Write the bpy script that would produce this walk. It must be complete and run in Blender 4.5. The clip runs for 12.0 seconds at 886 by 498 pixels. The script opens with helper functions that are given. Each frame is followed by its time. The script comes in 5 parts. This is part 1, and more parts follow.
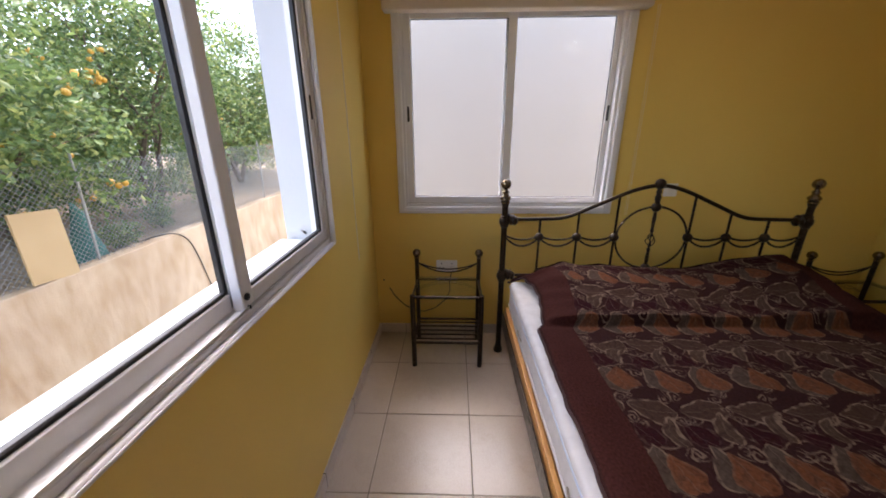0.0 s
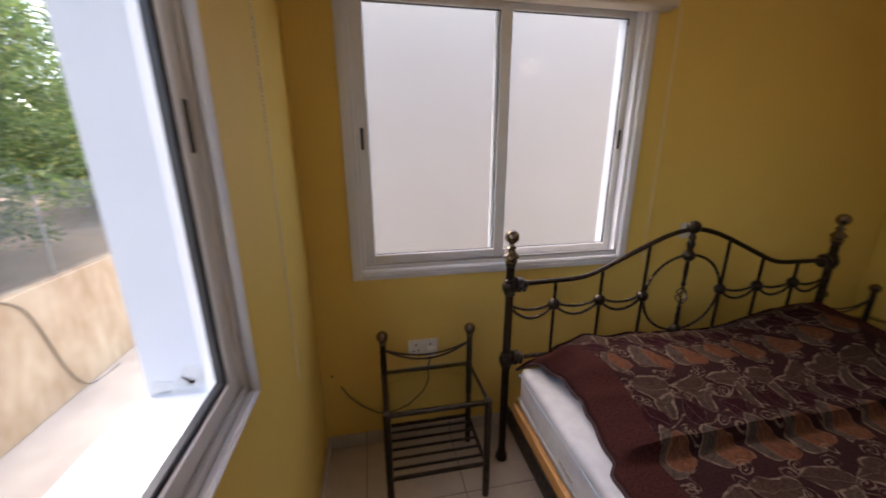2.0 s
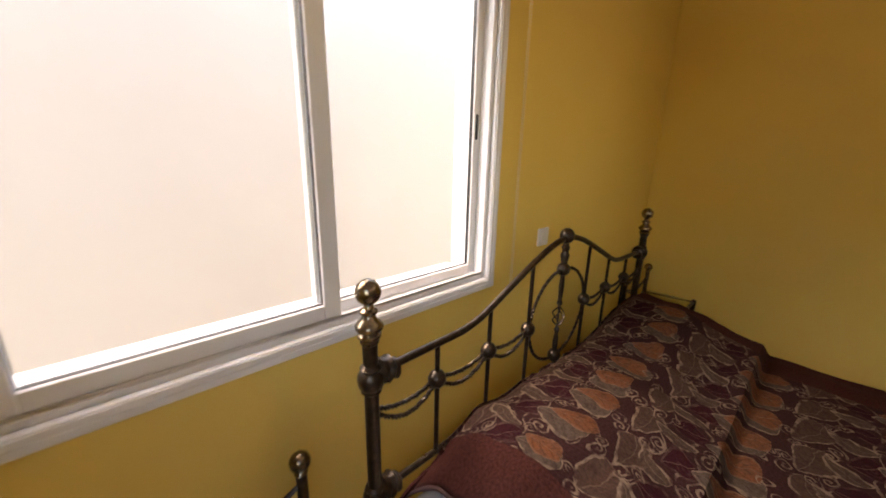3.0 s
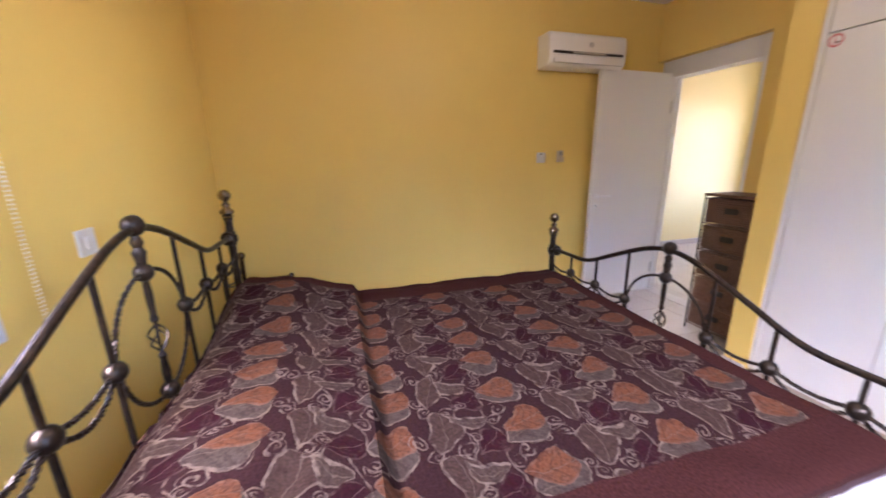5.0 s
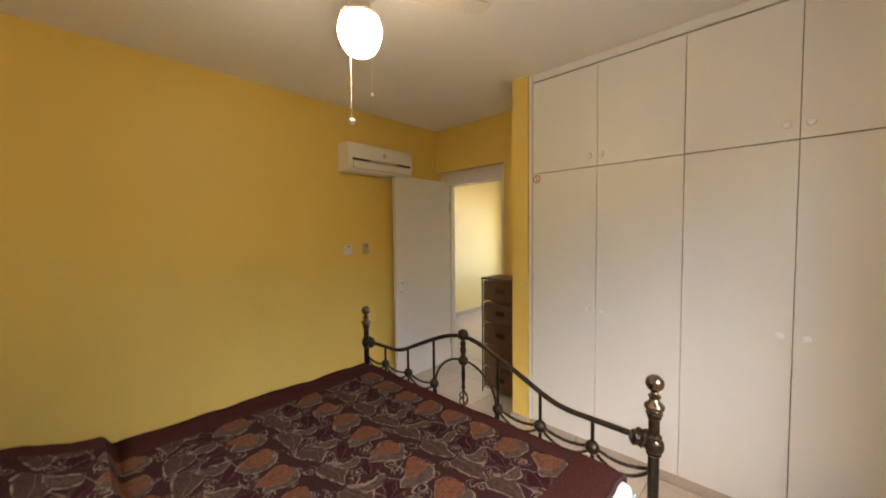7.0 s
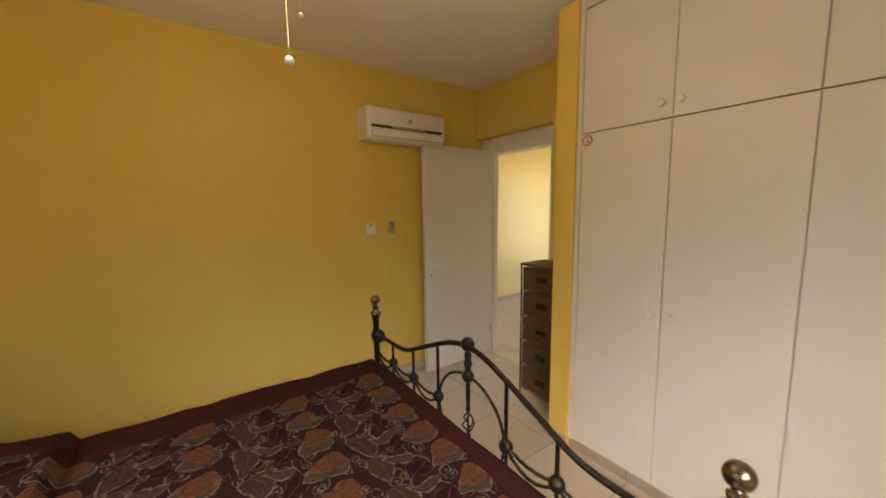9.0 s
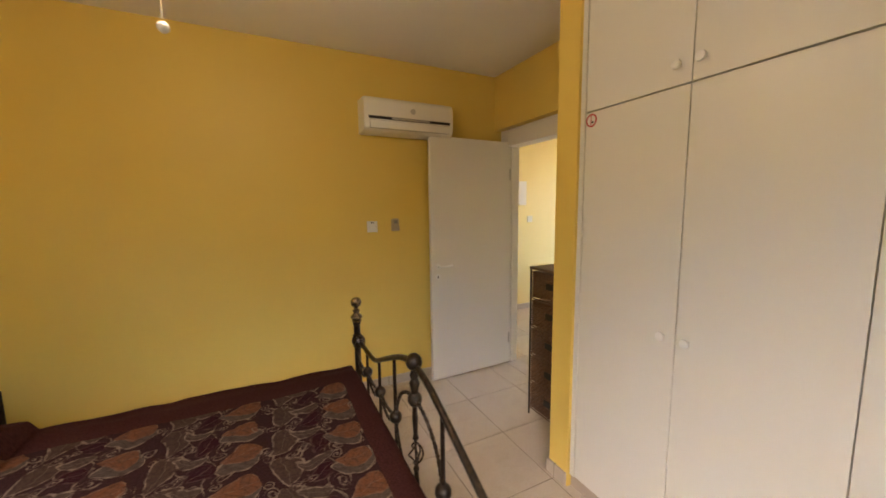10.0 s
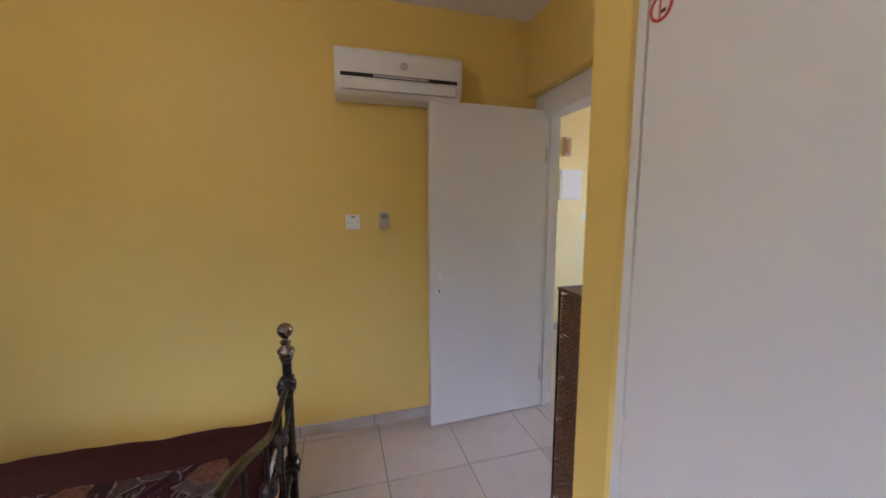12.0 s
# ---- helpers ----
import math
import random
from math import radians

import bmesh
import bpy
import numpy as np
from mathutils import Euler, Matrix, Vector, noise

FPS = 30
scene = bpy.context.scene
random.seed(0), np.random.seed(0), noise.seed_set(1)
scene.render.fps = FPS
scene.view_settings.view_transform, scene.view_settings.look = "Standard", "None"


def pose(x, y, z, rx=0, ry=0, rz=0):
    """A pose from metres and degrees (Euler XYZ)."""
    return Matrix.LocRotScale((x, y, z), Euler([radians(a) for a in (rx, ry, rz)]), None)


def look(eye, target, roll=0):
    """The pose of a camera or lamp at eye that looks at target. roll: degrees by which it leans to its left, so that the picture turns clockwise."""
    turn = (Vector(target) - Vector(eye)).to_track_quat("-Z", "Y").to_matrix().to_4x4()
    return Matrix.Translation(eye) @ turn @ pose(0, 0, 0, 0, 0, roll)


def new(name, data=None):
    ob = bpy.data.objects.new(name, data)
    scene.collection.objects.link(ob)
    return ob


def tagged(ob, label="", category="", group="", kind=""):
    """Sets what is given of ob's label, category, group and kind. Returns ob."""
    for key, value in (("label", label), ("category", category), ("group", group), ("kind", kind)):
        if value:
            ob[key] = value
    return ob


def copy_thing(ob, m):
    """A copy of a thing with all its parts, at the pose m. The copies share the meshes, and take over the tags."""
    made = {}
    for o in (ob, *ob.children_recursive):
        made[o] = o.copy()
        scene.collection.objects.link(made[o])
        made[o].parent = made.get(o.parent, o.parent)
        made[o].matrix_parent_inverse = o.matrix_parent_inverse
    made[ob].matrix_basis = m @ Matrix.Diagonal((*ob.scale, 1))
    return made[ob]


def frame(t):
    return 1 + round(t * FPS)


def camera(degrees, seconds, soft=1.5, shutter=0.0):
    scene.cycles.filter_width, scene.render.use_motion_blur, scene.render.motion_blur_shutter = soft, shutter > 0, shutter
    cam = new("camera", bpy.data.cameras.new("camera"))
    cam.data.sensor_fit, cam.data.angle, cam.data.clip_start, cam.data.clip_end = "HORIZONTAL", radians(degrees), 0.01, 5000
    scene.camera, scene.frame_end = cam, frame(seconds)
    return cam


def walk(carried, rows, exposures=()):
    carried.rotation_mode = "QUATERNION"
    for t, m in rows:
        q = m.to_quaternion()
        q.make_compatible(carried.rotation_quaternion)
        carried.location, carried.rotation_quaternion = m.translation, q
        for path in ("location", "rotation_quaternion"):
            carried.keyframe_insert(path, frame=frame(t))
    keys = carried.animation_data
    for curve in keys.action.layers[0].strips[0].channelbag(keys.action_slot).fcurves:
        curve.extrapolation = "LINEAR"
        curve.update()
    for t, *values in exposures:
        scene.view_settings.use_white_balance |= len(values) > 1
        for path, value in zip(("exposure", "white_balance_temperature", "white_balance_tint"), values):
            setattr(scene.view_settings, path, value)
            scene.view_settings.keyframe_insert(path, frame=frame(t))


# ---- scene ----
cam = camera(102.2, 12.0, soft=1.7, shutter=0.35)
PATH = [
    (0, (0.184, 0.252, 1.49), (0.124, 2.144, 0.842), -0.3),
    (0.5, (0.105, 0.434, 1.508), (0.05, 2.336, 0.892), -0.4),
    (1, (0.046, 0.62, 1.521), (0.019, 2.532, 0.936), -0.5),
    (1.5, (-0.061, 0.816, 1.534), (-0.034, 2.737, 0.977), -0.4),
    (1.7, (-0.072, 0.895, 1.532), (0.015, 2.813, 0.979), -0.35),
    (2, (-0.074, 1.02, 1.528), (0.294, 2.909, 0.983), -0.2),
    (2.5, (-0.002, 1.369, 1.503), (0.867, 3.082, 0.946), 0.6),
    (2.7, (0.05, 1.528, 1.49), (1.133, 3.122, 0.952), 1.2),
    (3.5, (0.135, 1.93, 1.45), (1.70, 2.95, 0.93), 0.3),
    (4.3, (0.201, 1.946, 1.4), (2.126, 2.138, 0.892), -0.6),
    (4.5, (0.196, 1.886, 1.375), (2.134, 1.867, 0.883), -1.3),
    (5, (0.197, 1.848, 1.339), (2.056, 1.305, 0.843), -0.8),
    (5.5, (0.21, 1.868, 1.294), (1.868, 0.858, 0.816), -0.4),
    (6, (0.22, 1.865, 1.284), (1.565, 0.466, 0.801), -0.5),
    (6.5, (0.205, 1.855, 1.371), (1.565, 0.46, 0.92), -0.5),
    (7, (0.171, 1.866, 1.48), (1.553, 0.423, 1.385), -0.6),
    (7.2, (0.218, 1.873, 1.547), (1.526, 0.377, 1.323), -0.6),
    (8.8, (0.289, 1.413, 1.507), (1.822, 0.152, 1.263), -0.8),
    (9, (0.29, 1.341, 1.504), (1.91, 0.193, 1.266), -0.7),
    (9.5, (0.292, 1.117, 1.482), (1.981, 0.072, 1.25), -0.8),
    (10, (0.273, 0.867, 1.471), (2.055, -0.01, 1.238), -0.7),
    (10.5, (0.372, 0.611, 1.436), (2.199, -0.166, 1.189), -0.6),
    (11, (0.49, 0.433, 1.426), (2.372, -0.201, 1.189), -0.4),
    (11.5, (0.62, 0.272, 1.411), (2.511, -0.332, 1.165), -0.5),
    (12, (0.807, 0.204, 1.426), (2.714, -0.347, 1.182), -0.1),
]
EXPOSURES = [
    (0, 3.2, 7300, 24), (0.5, 3.25, 7300, 23), (2.0, 3.0, 7500, 25), (2.5, 3.50, 9200, 26), (2.7, 3.60, 9200, 25), (4.3, 4.05, 7300, 20),
    (4.5, 4.1, 7200, 19), (5, 5.00, 5900, 33), (5.5, 5.0, 5800, 25), (6, 4.65, 6100, 20), (6.5, 4.55, 6500, 15), (7, 4.5, 7700, 16),
    (9, 4.3, 8700, 18), (9.5, 4.3, 8700, 18), (10, 4.5, 8400, 19), (10.5, 4.5, 7800, 21), (11, 4.5, 6900, 22), (12, 4.45, 5700, 25)]
walk(cam, [(t, look(eye, target, roll)) for t, eye, target, roll in PATH], EXPOSURES)

# ---- world, sun, exposure ----
world = bpy.data.worlds.new("sky")
scene.world = world
world.use_nodes = True
_w = world.node_tree
_sky = _w.nodes.new("ShaderNodeTexSky")
_sky.sky_type = "NISHITA"
_sky.sun_disc = False
SUN_EL, SUN_AZ = radians(62), radians(318)
_sky.sun_elevation, _sky.sun_rotation = SUN_EL, SUN_AZ
_w.links.new(_sky.outputs[0], _w.nodes["Background"].inputs[0])
_w.nodes["Background"].inputs[1].default_value = 0.15
sun = new("sun", bpy.data.lights.new("sun", "SUN"))
sun.data.energy, sun.data.angle, sun.data.color = 1.1, radians(80), (1.0, 0.96, 0.90)
sun.matrix_world = look((0, 0, 20), (0 - math.sin(SUN_AZ) * math.cos(SUN_EL), -math.cos(SUN_AZ) * math.cos(SUN_EL), 20 - math.sin(SUN_EL)))


# ---- node helpers ----
class V:
    """A float socket with arithmetic."""
    nt = None

    def __init__(self, s):
        self.s = s

    @staticmethod
    def op(kind, *args):
        n = V.nt.nodes.new("ShaderNodeMath")
        n.operation = kind
        for i, a in enumerate(args):
            if isinstance(a, V):
                V.nt.links.new(a.s, n.inputs[i])
            else:
                n.inputs[i].default_value = a
        return V(n.outputs[0])

    def __add__(self, o): return V.op("ADD", self, o)
    def __radd__(self, o): return V.op("ADD", o, self)
    def __sub__(self, o): return V.op("SUBTRACT", self, o)
    def __rsub__(self, o): return V.op("SUBTRACT", o, self)
    def __mul__(self, o): return V.op("MULTIPLY", self, o)
    def __rmul__(self, o): return V.op("MULTIPLY", o, self)
    def __truediv__(self, o): return V.op("DIVIDE", self, o)
    def floor(self): return V.op("FLOOR", self)
    def abs(self): return V.op("ABSOLUTE", self)
    def sin(self): return V.op("SINE", self)
    def cos(self): return V.op("COSINE", self)
    def lt(self, o): return V.op("LESS_THAN", self, o)
    def gt(self, o): return V.op("GREATER_THAN", self, o)
    def max(self, o): return V.op("MAXIMUM", self, o)
    def min(self, o): return V.op("MINIMUM", self, o)
    def pow(self, o): return V.op("POWER", self, o)


def material(name, colour, rough=0.5, metal=0.0, spec=0.5):
    m = bpy.data.materials.new(name)
    m.use_nodes = True
    b = m.node_tree.nodes["Principled BSDF"]
    b.inputs["Base Color"].default_value = (*colour, 1)
    b.inputs["Roughness"].default_value = rough
    b.inputs["Metallic"].default_value = metal
    b.inputs["Specular IOR Level"].default_value = spec
    return m


def tex(m, kind, scale, detail=4.0, coord="Object", rough=0.55, stretch=(1, 1, 1)):
    nt = m.node_tree
    co = nt.nodes.new("ShaderNodeTexCoord")
    mp = nt.nodes.new("ShaderNodeMapping")
    mp.inputs["Scale"].default_value = stretch
    nt.links.new(co.outputs[coord], mp.inputs[0])
    n = nt.nodes.new(kind)
    nt.links.new(mp.outputs[0], n.inputs["Vector"])
    n.inputs["Scale"].default_value = scale
    if kind == "ShaderNodeTexNoise":
        n.inputs["Detail"].default_value = detail
        n.inputs["Roughness"].default_value = rough
    return n


def ramp(m, socket, stops):
    n = m.node_tree.nodes.new("ShaderNodeValToRGB")
    while len(n.color_ramp.elements) < len(stops):
        n.color_ramp.elements.new(0.5)
    for e, (p, c) in zip(n.color_ramp.elements, stops):
        e.position, e.color = p, (*c, 1) if len(c) == 3 else c
    m.node_tree.links.new(socket, n.inputs[0])
    return n.outputs[0]


def mix(m, fac, a, b, mode="MIX"):
    n = m.node_tree.nodes.new("ShaderNodeMix")
    n.data_type, n.blend_type = "RGBA", mode
    for s, v in ((n.inputs[0], fac), (n.inputs[6], a), (n.inputs[7], b)):
        if isinstance(v, V):
            v = v.s
        if isinstance(v, bpy.types.NodeSocket):
            m.node_tree.links.new(v, s)
        elif isinstance(v, tuple):
            s.default_value = (*v, 1)
        else:
            s.default_value = v
    return n.outputs[2]


def bump(m, socket, strength=0.2, distance=0.002):
    nt = m.node_tree
    n = nt.nodes.new("ShaderNodeBump")
    n.inputs["Strength"].default_value, n.inputs["Distance"].default_value = strength, distance
    nt.links.new(socket.s if isinstance(socket, V) else socket, n.inputs["Height"])
    nt.links.new(n.outputs[0], nt.nodes["Principled BSDF"].inputs["Normal"])


def base(m, socket):
    m.node_tree.links.new(socket, m.node_tree.nodes["Principled BSDF"].inputs["Base Color"])


def rough_of(m, socket):
    m.node_tree.links.new(socket, m.node_tree.nodes["Principled BSDF"].inputs["Roughness"])


def painted(name, c1, c2, rough=0.55, scale=1.3, grain=140.0, relief=0.25, dist=0.0015):
    """Paint with soft large variation and a fine roller grain."""
    m = material(name, c1, rough)
    big = tex(m, "ShaderNodeTexNoise", scale, 3)
    fine = tex(m, "ShaderNodeTexNoise", grain, 3)
    base(m, ramp(m, big.outputs[0], [(0.3, c1), (0.7, c2)]))
    bump(m, fine.outputs[0], relief, dist)
    rough_of(m, ramp(m, big.outputs[0], [(0.2, (rough - 0.02,) * 3), (0.8, (rough + 0.04,) * 3)]))
    return m


# ---- materials ----
YELLOW = painted("yellow_wall_paint", (0.80, 0.57, 0.145), (0.77, 0.54, 0.13), 0.5)
HALL_YELLOW = painted("pale_yellow_paint", (0.84, 0.70, 0.34), (0.82, 0.68, 0.32), 0.55)
CEILING = painted("ceiling_white", (0.86, 0.84, 0.80), (0.83, 0.81, 0.77), 0.7, 0.9, 90)
WHITE_OUT = painted("white_render", (0.56, 0.58, 0.61), (0.51, 0.53, 0.56), 0.8, 2.0, 60, 0.4, 0.003)
WARDROBE = painted("wardrobe_white", (0.75, 0.725, 0.665), (0.72, 0.695, 0.64), 0.38, 0.8, 260, 0.06, 0.0006)
DOORWHITE = painted("door_white", (0.78, 0.75, 0.70), (0.75, 0.72, 0.67), 0.38, 1.0, 220, 0.08, 0.0006)
ALU = painted("window_white_aluminium", (0.72, 0.71, 0.71), (0.68, 0.67, 0.67), 0.35, 2.0, 300, 0.05, 0.0004)
GASKET = material("black_rubber", (0.012, 0.012, 0.014), 0.5)
STAIN = painted("grey_damp_plaster", (0.42, 0.42, 0.42), (0.52, 0.52, 0.52), 0.9, 30, 80)
MARBLE = material("white_marble", (0.8, 0.8, 0.8), 0.35)
base(MARBLE, ramp(MARBLE, tex(MARBLE, "ShaderNodeTexNoise", 6, 8).outputs[0], [(0.35, (0.70, 0.71, 0.72)), (0.6, (0.63, 0.64, 0.65)), (0.75, (0.50, 0.51, 0.53))]))
PLASTIC = material("white_plastic", (0.80, 0.79, 0.77), 0.32)
CREAM = material("cream_plastic", (0.52, 0.42, 0.30), 0.4)
AC_WHITE = painted("air_conditioner_white", (0.80, 0.77, 0.70), (0.77, 0.73, 0.66), 0.33, 3.0, 300, 0.03, 0.0004)
# near-black plastic; solid bits of it also stand for the shade inside holes
DARK_SLOT = material("dark_plastic_and_hole_shade", (0.02, 0.018, 0.016), 0.5)
SILVER = material("brushed_silver", (0.55, 0.53, 0.50), 0.3, 0.9)
CHROME = material("satin_steel", (0.62, 0.60, 0.57), 0.22, 1.0)
RED = material("red_sticker_ink", (0.55, 0.03, 0.03), 0.4)
BLIND = material("beige_blind_fabric", (0.62, 0.54, 0.42), 0.8)
bump(BLIND, tex(BLIND, "ShaderNodeTexNoise", 400, 2).outputs[0], 0.3, 0.001)
BEAD = material("bead_chain_plastic", (0.80, 0.72, 0.55), 0.35)
# grey holds the shade of door and louvre gaps; handles and display share it
SHADOW_GAP = material("gap_shade_and_trim_grey", (0.28, 0.25, 0.21), 0.7)
CABLE = material("black_cable", (0.02, 0.018, 0.016), 0.5)

IRON = material("blackened_bronze_iron", (0.035, 0.024, 0.018), 0.34, 0.75)
_n = tex(IRON, "ShaderNodeTexNoise", 45, 5)
base(IRON, ramp(IRON, _n.outputs[0], [(0.35, (0.022, 0.016, 0.012)), (0.6, (0.05, 0.034, 0.024)), (0.75, (0.13, 0.085, 0.05))]))
rough_of(IRON, ramp(IRON, _n.outputs[0], [(0.3, (0.42,) * 3), (0.7, (0.26,) * 3)]))
bump(IRON, _n.outputs[0], 0.15, 0.001)
BRASS = material("antique_brass", (0.30, 0.22, 0.14), 0.26, 0.95)
_n = tex(BRASS, "ShaderNodeTexNoise", 60, 5)
base(BRASS, ramp(BRASS, _n.outputs[0], [(0.3, (0.07, 0.052, 0.038)), (0.55, (0.22, 0.165, 0.112)), (0.8, (0.36, 0.285, 0.20))]))
SMOKY = material("clear_shelf_glass", (0.9, 0.95, 0.93), 0.02)
SMOKY.node_tree.nodes["Principled BSDF"].inputs["Transmission Weight"].default_value = 1.0
SMOKY.node_tree.nodes["Principled BSDF"].inputs["IOR"].default_value = 1.45
GLASS = bpy.data.materials.new("window_glass")
GLASS.use_nodes = True
_nt = GLASS.node_tree
_nt.nodes.remove(_nt.nodes["Principled BSDF"])
_t, _g, _m = (_nt.nodes.new("ShaderNode" + k) for k in ("BsdfTransparent", "BsdfGlossy", "MixShader"))
_t.inputs[0].default_value = (0.93, 0.96, 0.955, 1)
_g.inputs["Roughness"].default_value = 0.01
_m.inputs[0].default_value = 0.004
_nt.links.new(_t.outputs[0], _m.inputs[1])
_nt.links.new(_g.outputs[0], _m.inputs[2])
_nt.links.new(_m.outputs[0], _nt.nodes["Material Output"].inputs[0])

TILE = material("cream_ceramic_tile", (0.55, 0.48, 0.41), 0.22)
_n = tex(TILE, "ShaderNodeTexNoise", 5, 7, rough=0.65)
_s = tex(TILE, "ShaderNodeTexNoise", 190, 3)
_oi = TILE.node_tree.nodes.new("ShaderNodeObjectInfo")
_c = ramp(TILE, _n.outputs[0], [(0.3, (0.50, 0.405, 0.315)), (0.52, (0.575, 0.485, 0.395)), (0.72, (0.45, 0.355, 0.275))])
_c = mix(TILE, 0.12, _c, ramp(TILE, _s.outputs[0], [(0.35, (0.45, 0.37, 0.29)), (0.65, (0.60, 0.52, 0.43))]))
base(TILE, mix(TILE, 0.35, _c, ramp(TILE, _oi.outputs["Random"], [(0.0, (0.50, 0.42, 0.34)), (1.0, (0.57, 0.485, 0.40))])))
rough_of(TILE, ramp(TILE, _s.outputs[0], [(0.3, (0.25,) * 3), (0.7, (0.30,) * 3)]))
bump(TILE, _s.outputs[0], 0.05, 0.001)
GROUT = painted("grey_grout", (0.20, 0.17, 0.14), (0.14, 0.12, 0.10), 0.85, 4, 200)
SKIRT = painted("ceramic_skirting", (0.55, 0.48, 0.42), (0.48, 0.40, 0.34), 0.3, 6, 90, 0.1)
KICK = painted("beige_plinth", (0.46, 0.37, 0.29), (0.38, 0.30, 0.23), 0.4, 8, 90, 0.1)
PINE = material("varnished_pine", (0.55, 0.28, 0.09), 0.4)
_n = tex(PINE, "ShaderNodeTexNoise", 9, 6, stretch=(12, 1, 12))
base(PINE, ramp(PINE, _n.outputs[0], [(0.3, (0.62, 0.33, 0.11)), (0.6, (0.50, 0.24, 0.07)), (0.8, (0.38, 0.17, 0.05))]))
TICK = material("white_mattress_ticking", (0.80, 0.79, 0.78), 0.85)
_n = tex(TICK, "ShaderNodeTexNoise", 18, 5)
base(TICK, ramp(TICK, _n.outputs[0], [(0.3, (0.56, 0.555, 0.55)), (0.7, (0.48, 0.475, 0.475))]))
bump(TICK, _n.outputs[0], 0.5, 0.006)
PIPING = material("pale_blue_piping", (0.34, 0.41, 0.50), 0.8)
WICKER = material("dark_brown_wicker", (0.06, 0.03, 0.016), 0.5)
_n = tex(WICKER, "ShaderNodeTexNoise", 60, 4, stretch=(1, 1, 3))
base(WICKER, ramp(WICKER, _n.outputs[0], [(0.3, (0.055, 0.024, 0.013)), (0.55, (0.17, 0.082, 0.043)), (0.8, (0.30, 0.17, 0.095))]))
bump(WICKER, _n.outputs[0], 0.4, 0.003)
FANWOOD = painted("fan_blade_cream", (0.62, 0.57, 0.48), (0.57, 0.52, 0.44), 0.4, 6, 80, 0.05)
GLOBE = material("lit_opal_glass", (0.9, 0.86, 0.78), 0.3)
GLOBE.node_tree.nodes["Principled BSDF"].inputs["Emission Color"].default_value = (1.0, 0.89, 0.70, 1)
GLOBE.node_tree.nodes["Principled BSDF"].inputs["Emission Strength"].default_value = 2.4
STUCCO = material("sandy_stucco", (0.60, 0.41, 0.24), 0.92)
_big, _mid, _fine = tex(STUCCO, "ShaderNodeTexNoise", 0.9, 6, rough=0.7), tex(STUCCO, "ShaderNodeTexNoise", 5, 6, rough=0.7, stretch=(1, 1, 0.35)), tex(STUCCO, "ShaderNodeTexNoise", 45, 4)
_c = ramp(STUCCO, _big.outputs[0], [(0.32, (0.36, 0.20, 0.09)), (0.5, (0.46, 0.29, 0.15)), (0.66, (0.56, 0.41, 0.25))])
_c = mix(STUCCO, 0.45, _c, ramp(STUCCO, _mid.outputs[0], [(0.35, (0.34, 0.24, 0.15)), (0.6, (0.58, 0.47, 0.35))]))
_co, _sp, _cb = (STUCCO.node_tree.nodes.new("ShaderNode" + k) for k in ("TexCoord", "SeparateXYZ", "CombineXYZ"))
STUCCO.node_tree.links.new(_co.outputs["Object"], _sp.inputs[0])
STUCCO.node_tree.links.new(_sp.outputs[1], _cb.inputs[0])
STUCCO.node_tree.links.new(_sp.outputs[2], _cb.inputs[1])
_br = STUCCO.node_tree.nodes.new("ShaderNodeTexBrick")
for _k, _v in (("Scale", 1.0), ("Brick Width", 0.42), ("Row Height", 0.21), ("Mortar Size", 0.012), ("Mortar Smooth", 0.8)):
    _br.inputs[_k].default_value = _v
STUCCO.node_tree.links.new(_cb.outputs[0], _br.inputs["Vector"])
V.nt = STUCCO.node_tree
base(STUCCO, mix(STUCCO, V(_br.outputs["Fac"]) * 0.07 * V(_big.outputs[0]), _c, (0.36, 0.25, 0.15)))
bump(STUCCO, V(_fine.outputs[0]) * 0.5 + V(_mid.outputs[0]) - V(_br.outputs["Fac"]) * 0.08, 0.6, 0.012)
CONCRETE = painted("grey_concrete", (0.48, 0.41, 0.33), (0.38, 0.32, 0.26), 0.9, 2.0, 40, 0.5, 0.006)
SOIL = painted("dry_soil", (0.24, 0.165, 0.10), (0.32, 0.225, 0.14), 0.95, 1.5, 20, 0.8, 0.03)
NEIGHBOUR = painted("cream_neighbour_render", (0.42, 0.352, 0.292), (0.395, 0.33, 0.272), 0.85, 0.8, 80, 0.4, 0.003)
BARK = painted("grey_brown_bark", (0.11, 0.08, 0.055), (0.17, 0.13, 0.09), 0.9, 12, 60, 0.8, 0.01)
LEAF = material("citrus_leaf", (0.08, 0.135, 0.03), 0.45)
_g = LEAF.node_tree.nodes.new("ShaderNodeNewGeometry")
base(LEAF, ramp(LEAF, _g.outputs["Random Per Island"], [(0.0, (0.058, 0.101, 0.034)), (0.45, (0.117, 0.189, 0.058)), (0.8, (0.195, 0.267, 0.081)), (1.0, (0.325, 0.345, 0.104))]))
_tr, _mx = LEAF.node_tree.nodes.new("ShaderNodeBsdfTranslucent"), LEAF.node_tree.nodes.new("ShaderNodeMixShader")
_mx.inputs[0].default_value = 0.4
LEAF.node_tree.links.new(LEAF.node_tree.nodes["Principled BSDF"].inputs["Base Color"].links[0].from_socket, _tr.inputs[0])
LEAF.node_tree.links.new(LEAF.node_tree.nodes["Principled BSDF"].outputs[0], _mx.inputs[1])
LEAF.node_tree.links.new(_tr.outputs[0], _mx.inputs[2])
LEAF.node_tree.links.new(_mx.outputs[0], LEAF.node_tree.nodes["Material Output"].inputs[0])
ORANGE = material("orange_fruit", (0.56, 0.29, 0.035), 0.45)
WIRE = material("galvanised_wire", (0.30, 0.29, 0.27), 0.5, 0.6)
